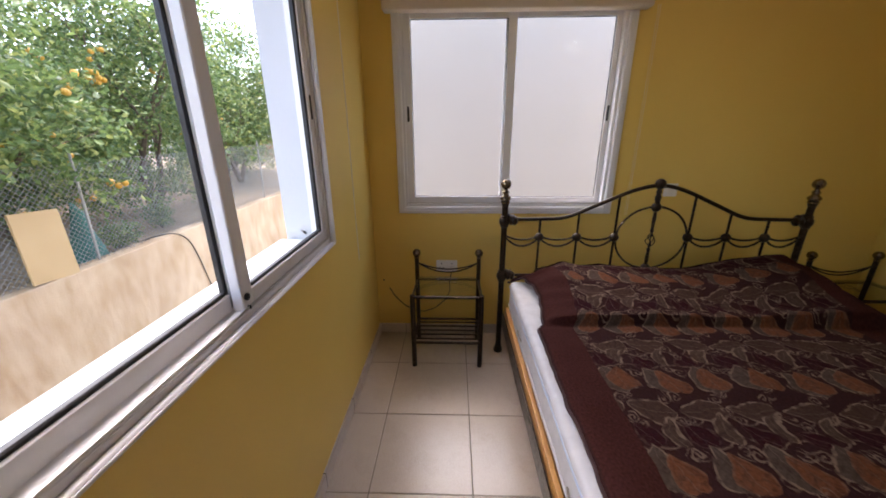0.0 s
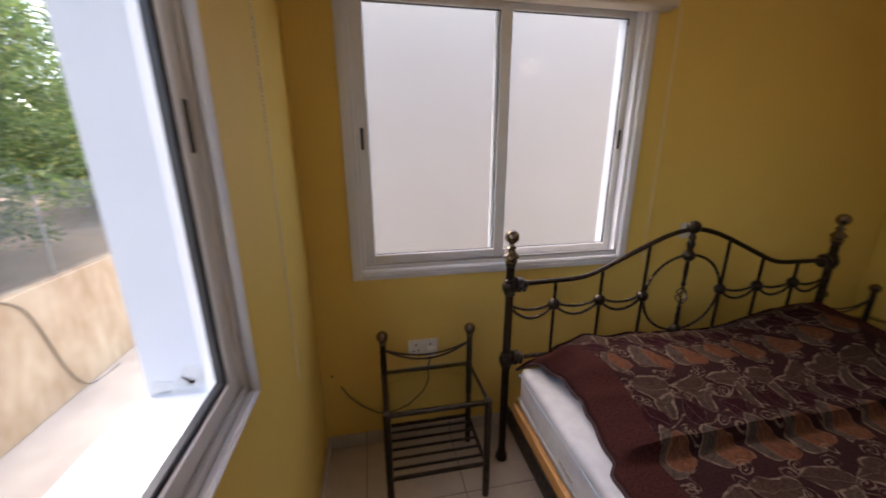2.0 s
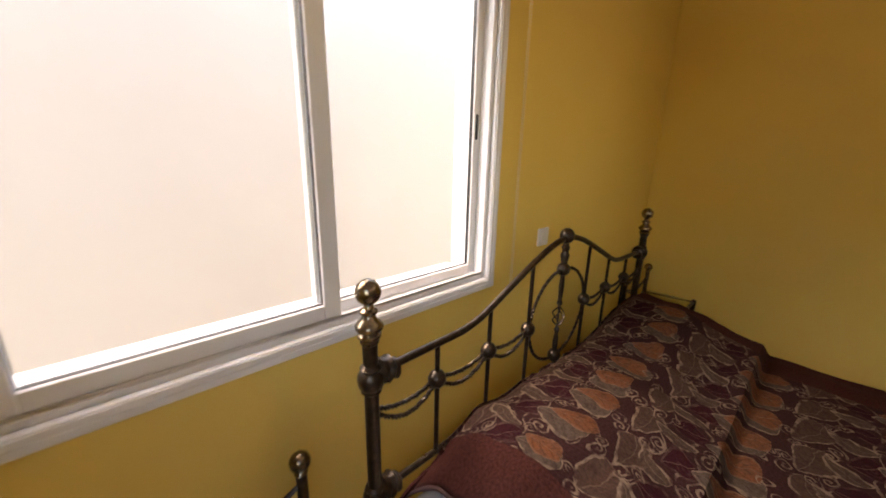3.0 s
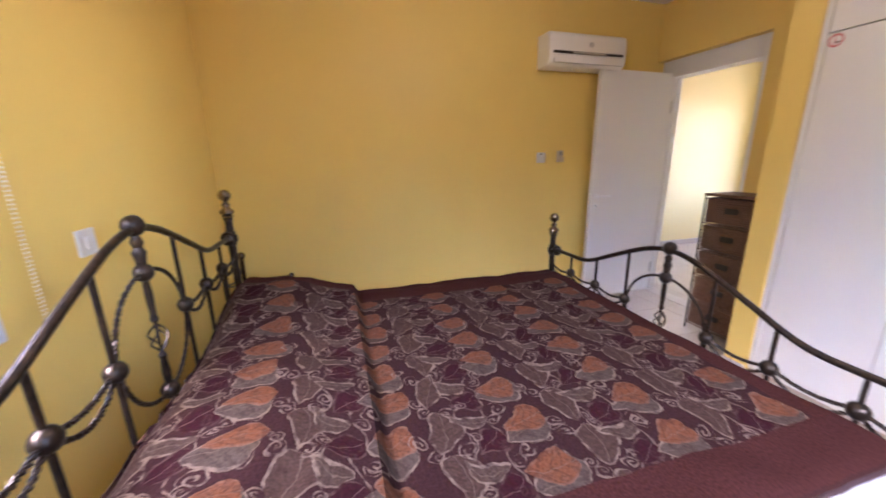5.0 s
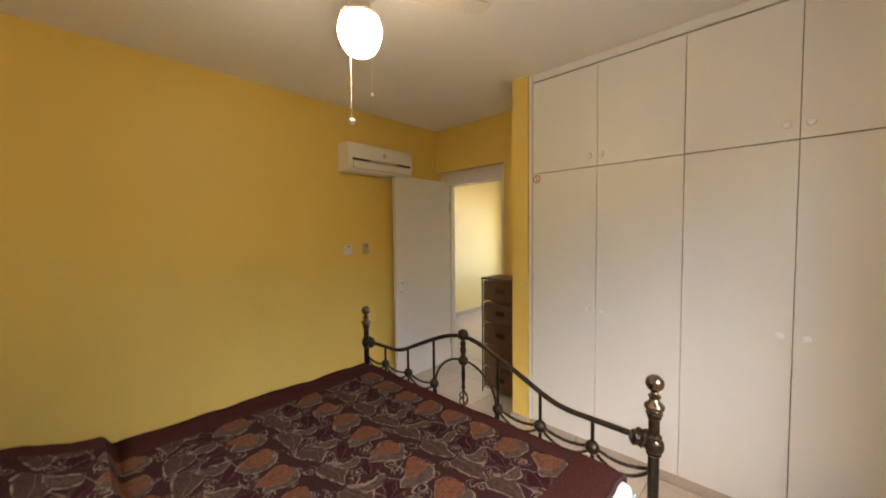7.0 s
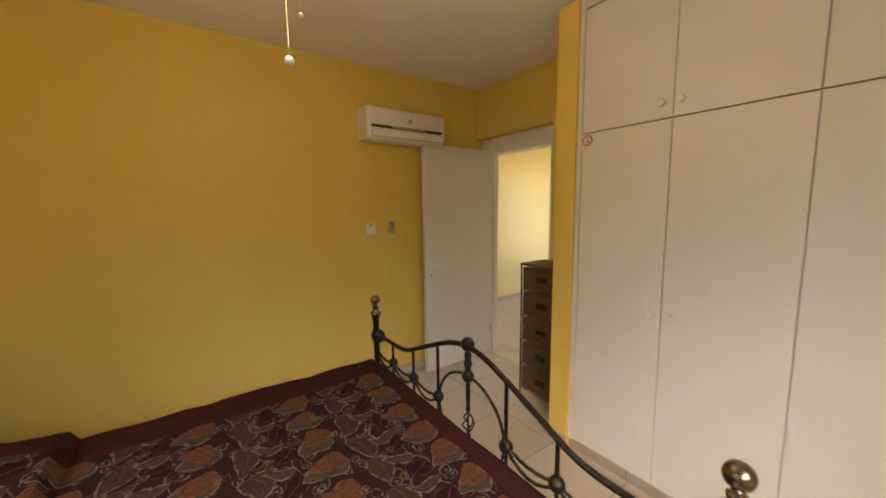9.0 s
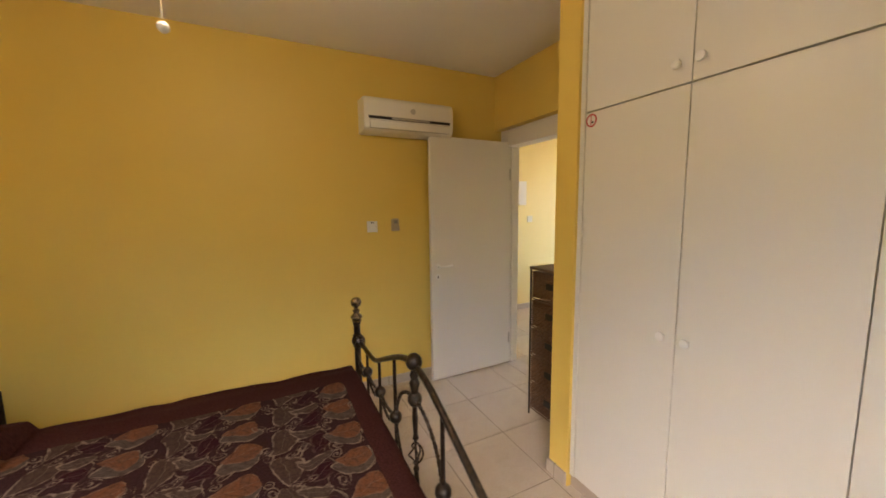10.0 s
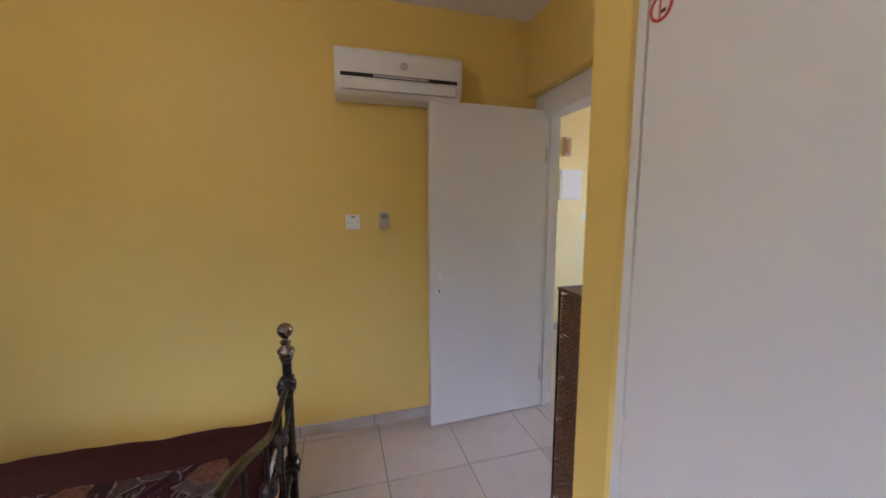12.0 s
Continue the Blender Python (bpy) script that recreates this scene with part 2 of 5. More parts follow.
PLY = painted("tan_plywood", (0.50, 0.33, 0.16), (0.44, 0.28, 0.13), 0.7, 3, 60)
TARP = painted("teal_green_tarpaulin", (0.03, 0.17, 0.14), (0.02, 0.12, 0.10), 0.6, 5, 60)
FARWHITE = painted("far_white_render", (0.75, 0.72, 0.68), (0.68, 0.65, 0.60), 0.9, 0.5, 20)
FARGLASS = material("far_window_glass", (0.05, 0.06, 0.07), 0.15)
TERRACOTTA = painted("terracotta", (0.45, 0.16, 0.09), (0.36, 0.12, 0.07), 0.9, 2, 30)


def bedspread_material(name="brown_leaf_print_fabric"):
    """Woven plum-brown cloth printed with orange and taupe leaves, beige outlines and scrolls."""
    m = material(name, (0.0510, 0.0255, 0.0212), 0.95, spec=0.05)
    nt = m.node_tree
    V.nt = nt
    uv = nt.nodes.new("ShaderNodeUVMap")
    warp = nt.nodes.new("ShaderNodeTexNoise")
    warp.inputs["Scale"].default_value, warp.inputs["Detail"].default_value = 9.0, 3.0
    nt.links.new(uv.outputs[0], warp.inputs["Vector"])
    wsep = nt.nodes.new("ShaderNodeSeparateColor")
    nt.links.new(warp.outputs["Color"], wsep.inputs[0])
    sep = nt.nodes.new("ShaderNodeSeparateXYZ")
    nt.links.new(uv.outputs[0], sep.inputs[0])
    ux, uy = V(sep.outputs[0]), V(sep.outputs[1])
    x = ux + (V(wsep.outputs[0]) - 0.5) * 0.075
    y = uy + (V(wsep.outputs[1]) - 0.5) * 0.075
    grain = nt.nodes.new("ShaderNodeTexNoise")
    grain.inputs["Scale"].default_value, grain.inputs["Detail"].default_value = 130.0, 3.0
    nt.links.new(uv.outputs[0], grain.inputs["Vector"])

    def cell(cx, cy, px=0.17, py=0.376):
        """Lattice of motifs centred on (cx, cy): place inside the cell and two random numbers of the cell."""
        gx, gy = (x - (cx - px / 2)) / px, (y - (cy - py / 2)) / py
        col, row = gx.floor(), gy.floor()
        comb = nt.nodes.new("ShaderNodeCombineXYZ")
        nt.links.new((col + cx * 9.0 + 0.5).s, comb.inputs[0])
        nt.links.new((row + cy * 7.0 + 0.5).s, comb.inputs[1])
        wn = nt.nodes.new("ShaderNodeTexWhiteNoise")
        nt.links.new(comb.outputs[0], wn.inputs["Vector"])
        s2 = nt.nodes.new("ShaderNodeSeparateColor")
        nt.links.new(wn.outputs["Color"], s2.inputs[0])
        return (gx - col - 0.5) * px, (gy - row - 0.5) * py, V(s2.outputs[0]), V(s2.outputs[1])

    def turned(a, b, ang):
        c, s = ang.cos(), ang.sin()
        return a * c + b * s, b * c - a * s

    def leaf(a, b, length, width, bend):
        """Signed measure, positive inside a pointed leaf."""
        u = (a / length + 0.5).max(0.0).min(1.0)
        w = (u.pow(0.6) * 3.1416).sin().max(0.0).pow(0.72) * width * 0.5
        v = (b - (u * 3.1416).sin() * bend).abs()
        return w - v - (a.abs() - length * 0.5).max(0.0) * 3.0

    def band(d, at, t):
        return (d - at).abs().lt(t)

    def scroll(a, b, r0):
        r = (a * a + b * b).pow(0.5)
        th = V.op("ARCTAN2", b, a)
        turns = r / r0 - th / 6.2832
        fr = turns - turns.floor()
        return (fr - 0.5).abs().lt(0.2) * r.lt(r0 * 1.7)

    patchy = nt.nodes.new("ShaderNodeTexNoise")
    patchy.inputs["Scale"].default_value, patchy.inputs["Detail"].default_value = 34.0, 3.0
    nt.links.new(uv.outputs[0], patchy.inputs["Vector"])
    worn = ((V(patchy.outputs[0]) - 0.36) * 4.5).max(0.0).min(1.0)
    col = ramp(m, grain.outputs[0], [(0.3, (0.0296, 0.0090, 0.0074)), (0.7, (0.0547, 0.0179, 0.0148))])
    cream = (0.1614, 0.1147, 0.0833)
    inner = (ux.gt(0.165)) * (ux.lt(1.47)) * (uy.gt(0.135))
    plum = ramp(m, grain.outputs[0], [(0.3, (0.0213, 0.0084, 0.0082)), (0.7, (0.0365, 0.0148, 0.0144))])
    col = mix(m, inner, col, plum)
    # scrolls first, then leaves over them
    for cx, cy, r0 in ((0.31, 0.245, 0.017), (0.345, 0.47, 0.015), (0.275, 0.335, 0.013), (0.215, 0.52, 0.013), (0.33, 0.17, 0.014), (0.19, 0.30, 0.015), (0.25, 0.545, 0.016)):
        a, b, r1, r2 = cell(cx, cy)
        a, b = turned(a + (r1 - 0.5) * 0.02, b + (r2 - 0.5) * 0.02, r1 * 6.28)
        col = mix(m, scroll(a, b, r0) * inner * worn * 0.85, col, cream)
    # wavy stems between the rows
    for cx, cy, amp, turn in ((0.24, 0.375, 0.020, 0.0), (0.30, 0.285, 0.014, 1.3)):
        a, b, r1, r2 = cell(cx, cy)
        wave = b - (a * 36.96 + turn).sin() * amp
        col = mix(m, wave.abs().lt(0.0032) * inner * worn * 0.7, col, cream)
    # taupe pointed leaf, open cream leaf, dark plum leaf, orange leaf with a grey-beige flank
    for cx, cy, ln, wd, bend, fill, edge, off, a0, spread in (
            (0.263, 0.430, 0.160, 0.108, 0.014, (0.0561, 0.0315, 0.0230), 0.95, 0.004, 2.75, 0.5),
            (0.300, 0.345, 0.120, 0.062, 0.026, (0.0595, 0.0366, 0.0264), 1.00, 0.004, 0.95, 0.5),
            (0.365, 0.318, 0.100, 0.092, 0.004, (0.0272, 0.0059, 0.0085), 0.25, 0.003, 1.9, 0.7),
            (0.209, 0.209, 0.150, 0.126, 0.010, (0.0679, 0.0476, 0.0357), 0.95, 0.004, 1.5, 0.5),
            (0.238, 0.198, 0.126, 0.104, 0.004, (0.1220, 0.0440, 0.0205), 0.30, 0.003, 1.5, 0.5)):
        a, b, r1, r2 = cell(cx, cy)
        a, b = turned(a + (r2 - 0.5) * 0.016, b + (r1 - 0.5) * 0.02, r1 * spread + a0)
        d = leaf(a, b, ln, wd, bend)
        shade = ramp(m, grain.outputs[0], [(0.3, tuple(0.72 * q for q in fill)), (0.7, tuple(1.2 * q for q in fill))])
        col = mix(m, d.gt(0.0) * inner * (0.62 + worn * 0.38), col, shade)
        col = mix(m, band(d, off, 0.0042) * inner * edge * worn, col, cream)
        vein = (b - (a / ln * 3.1416 + 1.57).sin() * bend).abs().lt(0.0013) * d.gt(0.008)
        col = mix(m, vein * inner * 0.35, col, cream)
        rib = ((a * 210.0 + b.abs() * 150.0).sin()).gt(0.75) * d.gt(0.004)
        col = mix(m, rib * inner * 0.22, col, (0.0170, 0.0085, 0.0085))
    # small scrolls laid over the leaves
    for cx, cy, r0 in ((0.285, 0.262, 0.014), (0.345, 0.392, 0.015), (0.195, 0.365, 0.013), (0.215, 0.120, 0.014)):
        a, b, r1, r2 = cell(cx, cy)
        a, b = turned(a + (r2 - 0.5) * 0.03, b + (r1 - 0.5) * 0.03, r2 * 6.28)
        col = mix(m, scroll(a, b, r0) * inner * worn * 0.8, col, cream)
    hem = (ux.lt(0.012) + uy.lt(0.012)).min(1.0)
    col = mix(m, hem * 0.5, col, (0.0255, 0.0119, 0.0110))
    base(m, col)
    bump(m, grain.outputs[0], 0.35, 0.0015)
    return m


SPREAD = bedspread_material()
HEM = painted("plum_hem_cloth", (0.05, 0.022, 0.022), (0.035, 0.016, 0.016), 0.9, 20, 300, 0.5)


# ---- mesh helpers ----
def finish(bm, name, mat, smooth=False):
    bmesh.ops.recalc_face_normals(bm, faces=bm.faces)
    me = bpy.data.meshes.new(name)
    bm.to_mesh(me)
    bm.free()
    for mt in mat if isinstance(mat, (list, tuple)) else (mat,):
        me.materials.append(mt)
    if smooth:
        for p in me.polygons:
            p.use_smooth = True
        if hasattr(me, "set_sharp_from_angle"):
            me.set_sharp_from_angle(angle=radians(38))
    return me


def placed(ob):
    """Where an object stands in the world."""
    return ob.matrix_basis if ob.parent is None else placed(ob.parent) @ ob.matrix_parent_inverse @ ob.matrix_basis


def part(name, bm, mat, parent=None, label="", smooth=False):
    """A bmesh, given in world places, as one mesh object under its thing."""
    ob = new(name, finish(bm, name, mat, smooth))
    if parent is not None:
        ob.parent = parent
        ob.matrix_parent_inverse = placed(parent).inverted()
    return tagged(ob, label)


def thing(name, at, label, category, group="", kind=""):
    ob = new(name)
    ob.location = at
    ob.empty_display_size = 0.1
    return tagged(ob, label, category, group, kind)


def box(bm, x0, x1, y0, y1, z0, z1, bevel=0.0, seg=2):
    r = bmesh.ops.create_cube(bm, size=1.0, matrix=Matrix.Translation(((x0 + x1) / 2, (y0 + y1) / 2, (z0 + z1) / 2)) @ Matrix.Diagonal((x1 - x0, y1 - y0, z1 - z0, 1)))
    if bevel > 0:
        es = list({e for v in r["verts"] for e in v.link_edges})
        bmesh.ops.bevel(bm, geom=es, offset=bevel, segments=seg, profile=0.6, affect="EDGES")
    return bm


def boxed(*a, **k):
    return box(bmesh.new(), *a, **k)


def tube(bm, pts, r, n=8, closed=False, taper=None):
    """A round bar along points."""
    pts = [Vector(p) for p in pts]
    rings, side = [], None
    for i, p in enumerate(pts):
        a = pts[i - 1] if (i or closed) else p
        b = pts[(i + 1) % len(pts)] if (i < len(pts) - 1 or closed) else p
        d = (b - a).normalized()
        if side is None:
            side = d.orthogonal().normalized()
        side = (side - d * side.dot(d)).normalized()
        up = d.cross(side)
        rr = taper[i] if taper else r
        rings.append([bm.verts.new(p + (side * math.cos(q) + up * math.sin(q)) * rr) for q in (2 * math.pi * k / n for k in range(n))])
    pairs = list(zip(rings, rings[1:])) + ([(rings[-1], rings[0])] if closed else [])
    for u, w in pairs:
        for k in range(n):
            bm.faces.new((u[k], u[(k + 1) % n], w[(k + 1) % n], w[k]))
    if not closed:
        bm.faces.new(rings[0][::-1])
        bm.faces.new(rings[-1])
    return bm


def rope(bm, pts, r, turns, closed=False):
    """Two thin strands twisted round each other along points."""
    pts = [Vector(p) for p in pts]
    n = len(pts) * 3
    for s in (0.0, math.pi):
        line = []
        for k in range(n if closed else n + 1):
            u = k / n * (len(pts) if closed else len(pts) - 1)
            i = int(u) if closed else min(int(u), len(pts) - 2)
            p, q = pts[i % len(pts)], pts[(i + 1) % len(pts)]
            d = (q - p).normalized()
            side = Vector((0, 1, 0))
            up = d.cross(side)
            a = 2 * math.pi * turns * k / n + s
            line.append(p.lerp(q, u - i) + (side * math.cos(a) + up * math.sin(a)) * r * 0.55)
        tube(bm, line, r * 0.62, 5, closed=closed)
    return bm


def tubed(pts, r, n=8, **k):
    return tube(bmesh.new(), pts, r, n, **k)


def lathe(bm, at, profile, n=16, axis="z"):
    """A turned shape from (radius, height) pairs."""
    at = Vector(at)
    rings = []
    for r, h in profile:
        ring = []
        for k in range(n):
            q = 2 * math.pi * k / n
            a, b = r * math.cos(q), r * math.sin(q)
            v = {"z": (a, b, h), "y": (a, h, b), "x": (h, a, b)}[axis]
            ring.append(bm.verts.new(at + Vector(v)))
        rings.append(ring)
    for u, w in zip(rings, rings[1:]):
        for k in range(n):
            bm.faces.new((u[k], u[(k + 1) % n], w[(k + 1) % n], w[k]))
    bm.faces.new(rings[0][::-1])
    bm.faces.new(rings[-1])
    return bm


def turned_part(at, profile, n=16, axis="z"):
    return lathe(bmesh.new(), at, profile, n, axis)


def ball(r, z=0.0, steps=8):
    return [(max(r * math.sin(math.pi * i / steps), 0.0008), z - r * math.cos(math.pi * i / steps)) for i in range(steps + 1)]


def structure(name, bm, mat, label, category):
    return tagged(part(name, bm, mat), label, category, kind="structure")


# ---- plan ----
XL, XR, YF, YW, YD = -0.375, 3.03, 2.64, -0.487, -1.02
YH = -1.22          # back face of the door wall
CEIL = 2.60
WT = 0.20
PX0, PX1 = 1.54, 1.672   # pier beside the wardrobe
W1Y0, W1Y1, W1Z0, W1Z1 = 0.47, 1.79, 0.995, 2.155
W2X0, W2X1, W2Z0, W2Z1 = -0.145, 1.185, 0.975, 2.155
HX, HY = 4.28, -4.2  # hall


def wall_with_hole(axis, a0, a1, t0, t1, z0, z1, hole):
    """A wall running along axis from a0 to a1, thick from t0 to t1, with one opening (a, a, z, z)."""
    bm = bmesh.new()
    h0, h1, hz0, hz1 = hole
    for u0, u1, w0, w1 in ((a0, h0, z0, z1), (h1, a1, z0, z1), (h0, h1, z0, hz0), (h0, h1, hz1, z1)):
        if u1 - u0 > 1e-4 and w1 - w0 > 1e-4:
            if axis == "x":
                box(bm, u0, u1, t0, t1, w0, w1)
            else:
                box(bm, t0, t1, u0, u1, w0, w1)
    bmesh.ops.remove_doubles(bm, verts=bm.verts, dist=1e-5)
    return bm


def two_tone(ob, mat, test):
    """A second paint on the faces that test picks."""
    ob.data.materials.append(mat)
    for p in ob.data.polygons:
        if test(p):
            p.material_index = 1


wl = structure("wall_west", wall_with_hole("y", YH - 0.6, YF + WT, XL - WT, XL, -0.3, 2.9, (W1Y0, W1Y1, W1Z0, W1Z1)), YELLOW, "smooth yellow painted bedroom wall with a window opening", "wall")
two_tone(wl, WHITE_OUT, lambda p: p.center.x < XL - 0.01)
wf = structure("wall_north", wall_with_hole("x", XL, XR, YF, YF + WT, -0.3, 2.9, (W2X0, W2X1, W2Z0, W2Z1)), YELLOW, "smooth yellow painted bedroom wall behind the headboard", "wall")
two_tone(wf, WHITE_OUT, lambda p: p.center.y > YF + 0.01)
structure("wall_east", boxed(XR, XR + 0.15, YH, YF + WT, -0.3, 2.9), YELLOW, "smooth plain yellow painted bedroom wall", "wall")
# wall over the door, the recessed stub beside it, and the pier
structure("wall_south", boxed(PX1, XR, YH, YD, 2.14, 2.9), YELLOW, "yellow painted wall over the bedroom doorway", "wall")
structure("wall_south_stub", boxed(PX1, 2.12, YH, YD, 0, 2.14), YELLOW, "yellow painted wall beside the bedroom doorway", "wall")
structure("wall_pier", boxed(PX0, PX1, YH, YW + 0.02, 0, CEIL), YELLOW, "narrow yellow painted wall end beside the wardrobe", "wall")
structure("wall_behind_wardrobe", boxed(XL, PX0, YH, YH + 0.03, 0, CEIL), WARDROBE, "white back of the wardrobe niche", "wall")
structure("ceiling", boxed(XL - WT, HX + 0.2, HY - 0.2, YF + WT, CEIL, CEIL + 0.3), CEILING, "white painted plaster ceiling", "ceiling")
floor = structure("floor", boxed(XL - 0.1, HX + 0.1, HY - 0.1, YF + 0.05, -0.12, -0.004), GROUT, "cream ceramic tile floor with dark grout lines", "floor")

# hall beyond the door
structure("wall_hall_east", boxed(HX, HX + 0.15, HY, YH, 0, CEIL), HALL_YELLOW, "pale yellow hall wall", "wall")
# opening is made up, out of view, as a place for the hall lamp
structure("wall_hall_south", wall_with_hole("x", 0.6, HX, HY - 0.15, HY, 0, CEIL, (2.55, 3.65, 0.8, 2.2)), HALL_YELLOW, "pale yellow hall wall with an added opening out of view", "wall")
structure("wall_hall_west", boxed(0.45, 0.6, HY, YH, 0, CEIL), HALL_YELLOW, "plain pale yellow hall wall", "wall")
structure("wall_hall_north", boxed(XR + 0.15, HX, YH - 0.02, YD, 0, CEIL), HALL_YELLOW, "pale yellow hall wall", "wall")
# area lamp added out of view to brighten the hall
hl = new("hall_fill_lamp", bpy.data.lights.new("hall_fill_lamp", "AREA"))
hl.data.shape, hl.data.size, hl.data.size_y, hl.data.energy, hl.data.color = "RECTANGLE", 1.05, 1.35, 0.28, (1.0, 0.95, 0.87)
hl.matrix_world = look((3.1, HY - 0.06, 1.5), (3.1, 0, 1.3))


# ---- skirting, door frame ----
def skirting_run(name, x0, x1, y0, y1):
    return structure(name, boxed(x0, x1, y0, y1, 0.0, 0.075, bevel=0.003, seg=1), SKIRT, "beige ceramic skirting tiles along the wall", "skirting")


T = 0.012
for i, (a, b, c, d) in enumerate(((XL, XL + T, YW, YF), (XL + T, XR - T, YF - T, YF), (XR - T, XR, -1.02, YF - T), (PX1, PX1 + T, -1.0, YW + 0.02), (PX0 + 0.004, PX1 + T, YW + 0.02, YW + 0.02 + T))):
    run = skirting_run("baseboard", a, b, c, d)
    # open vertical joints between skirting pieces
    along = d - c > b - a
    lo, hi = (c, d) if along else (a, b)
    q = math.ceil((lo - (0.03 if along else 0.272)) / 0.45) * 0.45 + (0.03 if along else 0.272)
    while q < hi - 0.02:
        if along:
            j = boxed((a - 0.0006) if a > 1 else a, b + (0.0006 if a < 1 or a < 2 else 0), q, q + 0.004, 0.002, 0.0756)
        else:
            j = boxed(q, q + 0.004, c - 0.0006, d, 0.002, 0.0756)
        part("joint", j, GROUT, run)
        q += 0.45
structure("baseboard_hall", boxed(HX - T, HX, HY, YH, 0, 0.08, bevel=0.003), SKIRT, "beige ceramic skirting tiles in the hall", "skirting")

dframe = thing("door_frame", (2.56, -1.1, 0), "white painted wooden door frame around the doorway", "door frame", kind="structure")
part("jamb", boxed(2.932, 3.03, YH, -1.09, 0, 2.14, bevel=0.004), DOORWHITE, dframe)
part("jamb", boxed(2.12, 2.195, YH, -1.09, 0, 2.14, bevel=0.004), DOORWHITE, dframe)
part("head", boxed(2.195, 2.932, YH, -1.09, 1.995, 2.14, bevel=0.004), DOORWHITE, dframe)
for x in (2.917, 2.195):
    part("stop", boxed(x, x + 0.015, -1.165, -1.138, 0, 1.995), DOORWHITE, dframe)
part("threshold", boxed(2.195, 2.932, YH - 0.01, -1.09, -0.004, 0.004), SKIRT, dframe, "beige ceramic threshold")


# ---- windows ----
def sash_frame(bm, axis, a0, a1, z0, z1, t0, t1, w, wz=None):
    wz = wz or w
    for u0, u1, w0, w1 in ((a0, a0 + w, z0, z1), (a1 - w, a1, z0, z1), (a0 + w, a1 - w, z0, z0 + wz), (a0 + w, a1 - w, z1 - wz, z1)):
        if axis == "x":
            box(bm, u0, u1, t0, t1, w0, w1, 0.003, 1)
        else:
            box(bm, t0, t1, u0, u1, w0, w1, 0.003, 1)
    return bm


def sliding_window(name, axis, a0, a1, z0, z1, face, out, label, lip, order, seal, widths):
    """Two-sash sliding aluminium window. face: the inner wall plane; out: +1 or -1, towards outdoors."""
    s = out
    at = ((a0 + a1) / 2, face, z0) if axis == "x" else (face, (a0 + a1) / 2, z0)
    win = thing(name, at, label, "window", kind="structure")

    def t(p, q):
        return (face + s * min(p * s, q * s) * s, face + s * max(p * s, q * s) * s) if s > 0 else (face - max(p, q), face - min(p, q))

    def bx(u0, u1, w0, w1, p, q, bev=0.003):
        lo, hi = t(p, q)
        return boxed(u0, u1, lo, hi, w0, w1, bevel=bev, seg=1) if axis == "x" else boxed(lo, hi, u0, u1, w0, w1, bevel=bev, seg=1)

    # architrave on the wall face, stepped
    lo, hi = t(-0.018, 0.0)
    part("window_frame", sash_frame(bmesh.new(), axis, a0 - lip, a1 + lip, z0 - lip, z1 + lip, lo, hi, lip + 0.004), ALU, win)
    lo, hi = t(-0.0205, -0.018)
    part("frame_lip", sash_frame(bmesh.new(), axis, a0 - lip * 0.5, a1 + lip * 0.5, z0 - lip * 0.5, z1 + lip * 0.5, lo, hi, lip * 0.45), ALU, win)
    lo, hi = t(0.0, 0.075)
    part("frame_channel", sash_frame(bmesh.new(), axis, a0, a1, z0, z1, lo, hi, 0.022), ALU, win)
    mid = (a0 + a1) / 2
    for k, (u0, u1, p) in enumerate(((a0 + 0.014, mid + 0.03, order[0]), (mid - 0.03, a1 - 0.014, order[1]))):
        lo, hi = t(p, p + 0.03)
        sw = widths[k]
        sash = part("sash", sash_frame(bmesh.new(), axis, u0, u1, z0 + 0.015, z1 - 0.015, lo, hi, sw, sw + 0.003), ALU, win)
        lo, hi = t(p + 0.006, p + 0.024)
        part("gasket", sash_frame(bmesh.new(), axis, u0 + sw - 0.003, u1 - sw + 0.003, z0 + sw + 0.015, z1 - sw - 0.015, lo, hi, seal), GASKET, sash)
        pane = part("pane", bx(u0 + sw - 0.002, u1 - sw + 0.002, z0 + sw + 0.016, z1 - sw - 0.016, p + 0.013, p + 0.017, 0), GLASS, sash)
        pane.visible_shadow = False
        e = u0 + 0.018 if k == 0 else u1 - 0.032
        part("latch", bx(e, e + 0.014, 1.52, 1.61, p - 0.003, p + 0.003, 0.002), GASKET, sash, "black recessed latch")
    if name == "window_1":
        for zs, rs in ((z0 + 0.058, 0.010), (z0 + 0.026, 0.006)):
            part("stopper", turned_part((face - 0.008, mid - 0.012, zs), [(rs, 0.0), (rs, 0.006), (rs * 0.6, 0.009)], 12, "x"), GASKET, win, "small black rubber stopper", smooth=True)
    part("track", bx(a0 + 0.02, a1 - 0.02, z0 + 0.0225, z0 + 0.03, 0.001, 0.006, 0), SILVER, win)
    return win


sliding_window("window_1", "y", W1Y0, W1Y1, W1Z0, W1Z1, XL, -1, "white aluminium sliding window over the garden", 0.014, (0.044, 0.008), 0.013, (0.052, 0.052))
sliding_window("window_2", "x", W2X0, W2X1, W2Z0, W2Z1, YF, 1, "white aluminium sliding window facing a neighbouring wall", 0.042, (0.010, 0.044), 0.005, (0.052, 0.040))
structure("window_sill_1", boxed(XL - WT - 0.03, XL - 0.076, W1Y0, W1Y1, W1Z0 - 0.0, W1Z0 + 0.012, bevel=0.003), MARBLE, "white marble outer window sill", "window sill")
structure("window_sill_2", boxed(W2X0, W2X1, YF + 0.076, YF + WT + 0.03, W2Z0, W2Z0 + 0.012, bevel=0.003), MARBLE, "white marble outer window sill", "window sill")


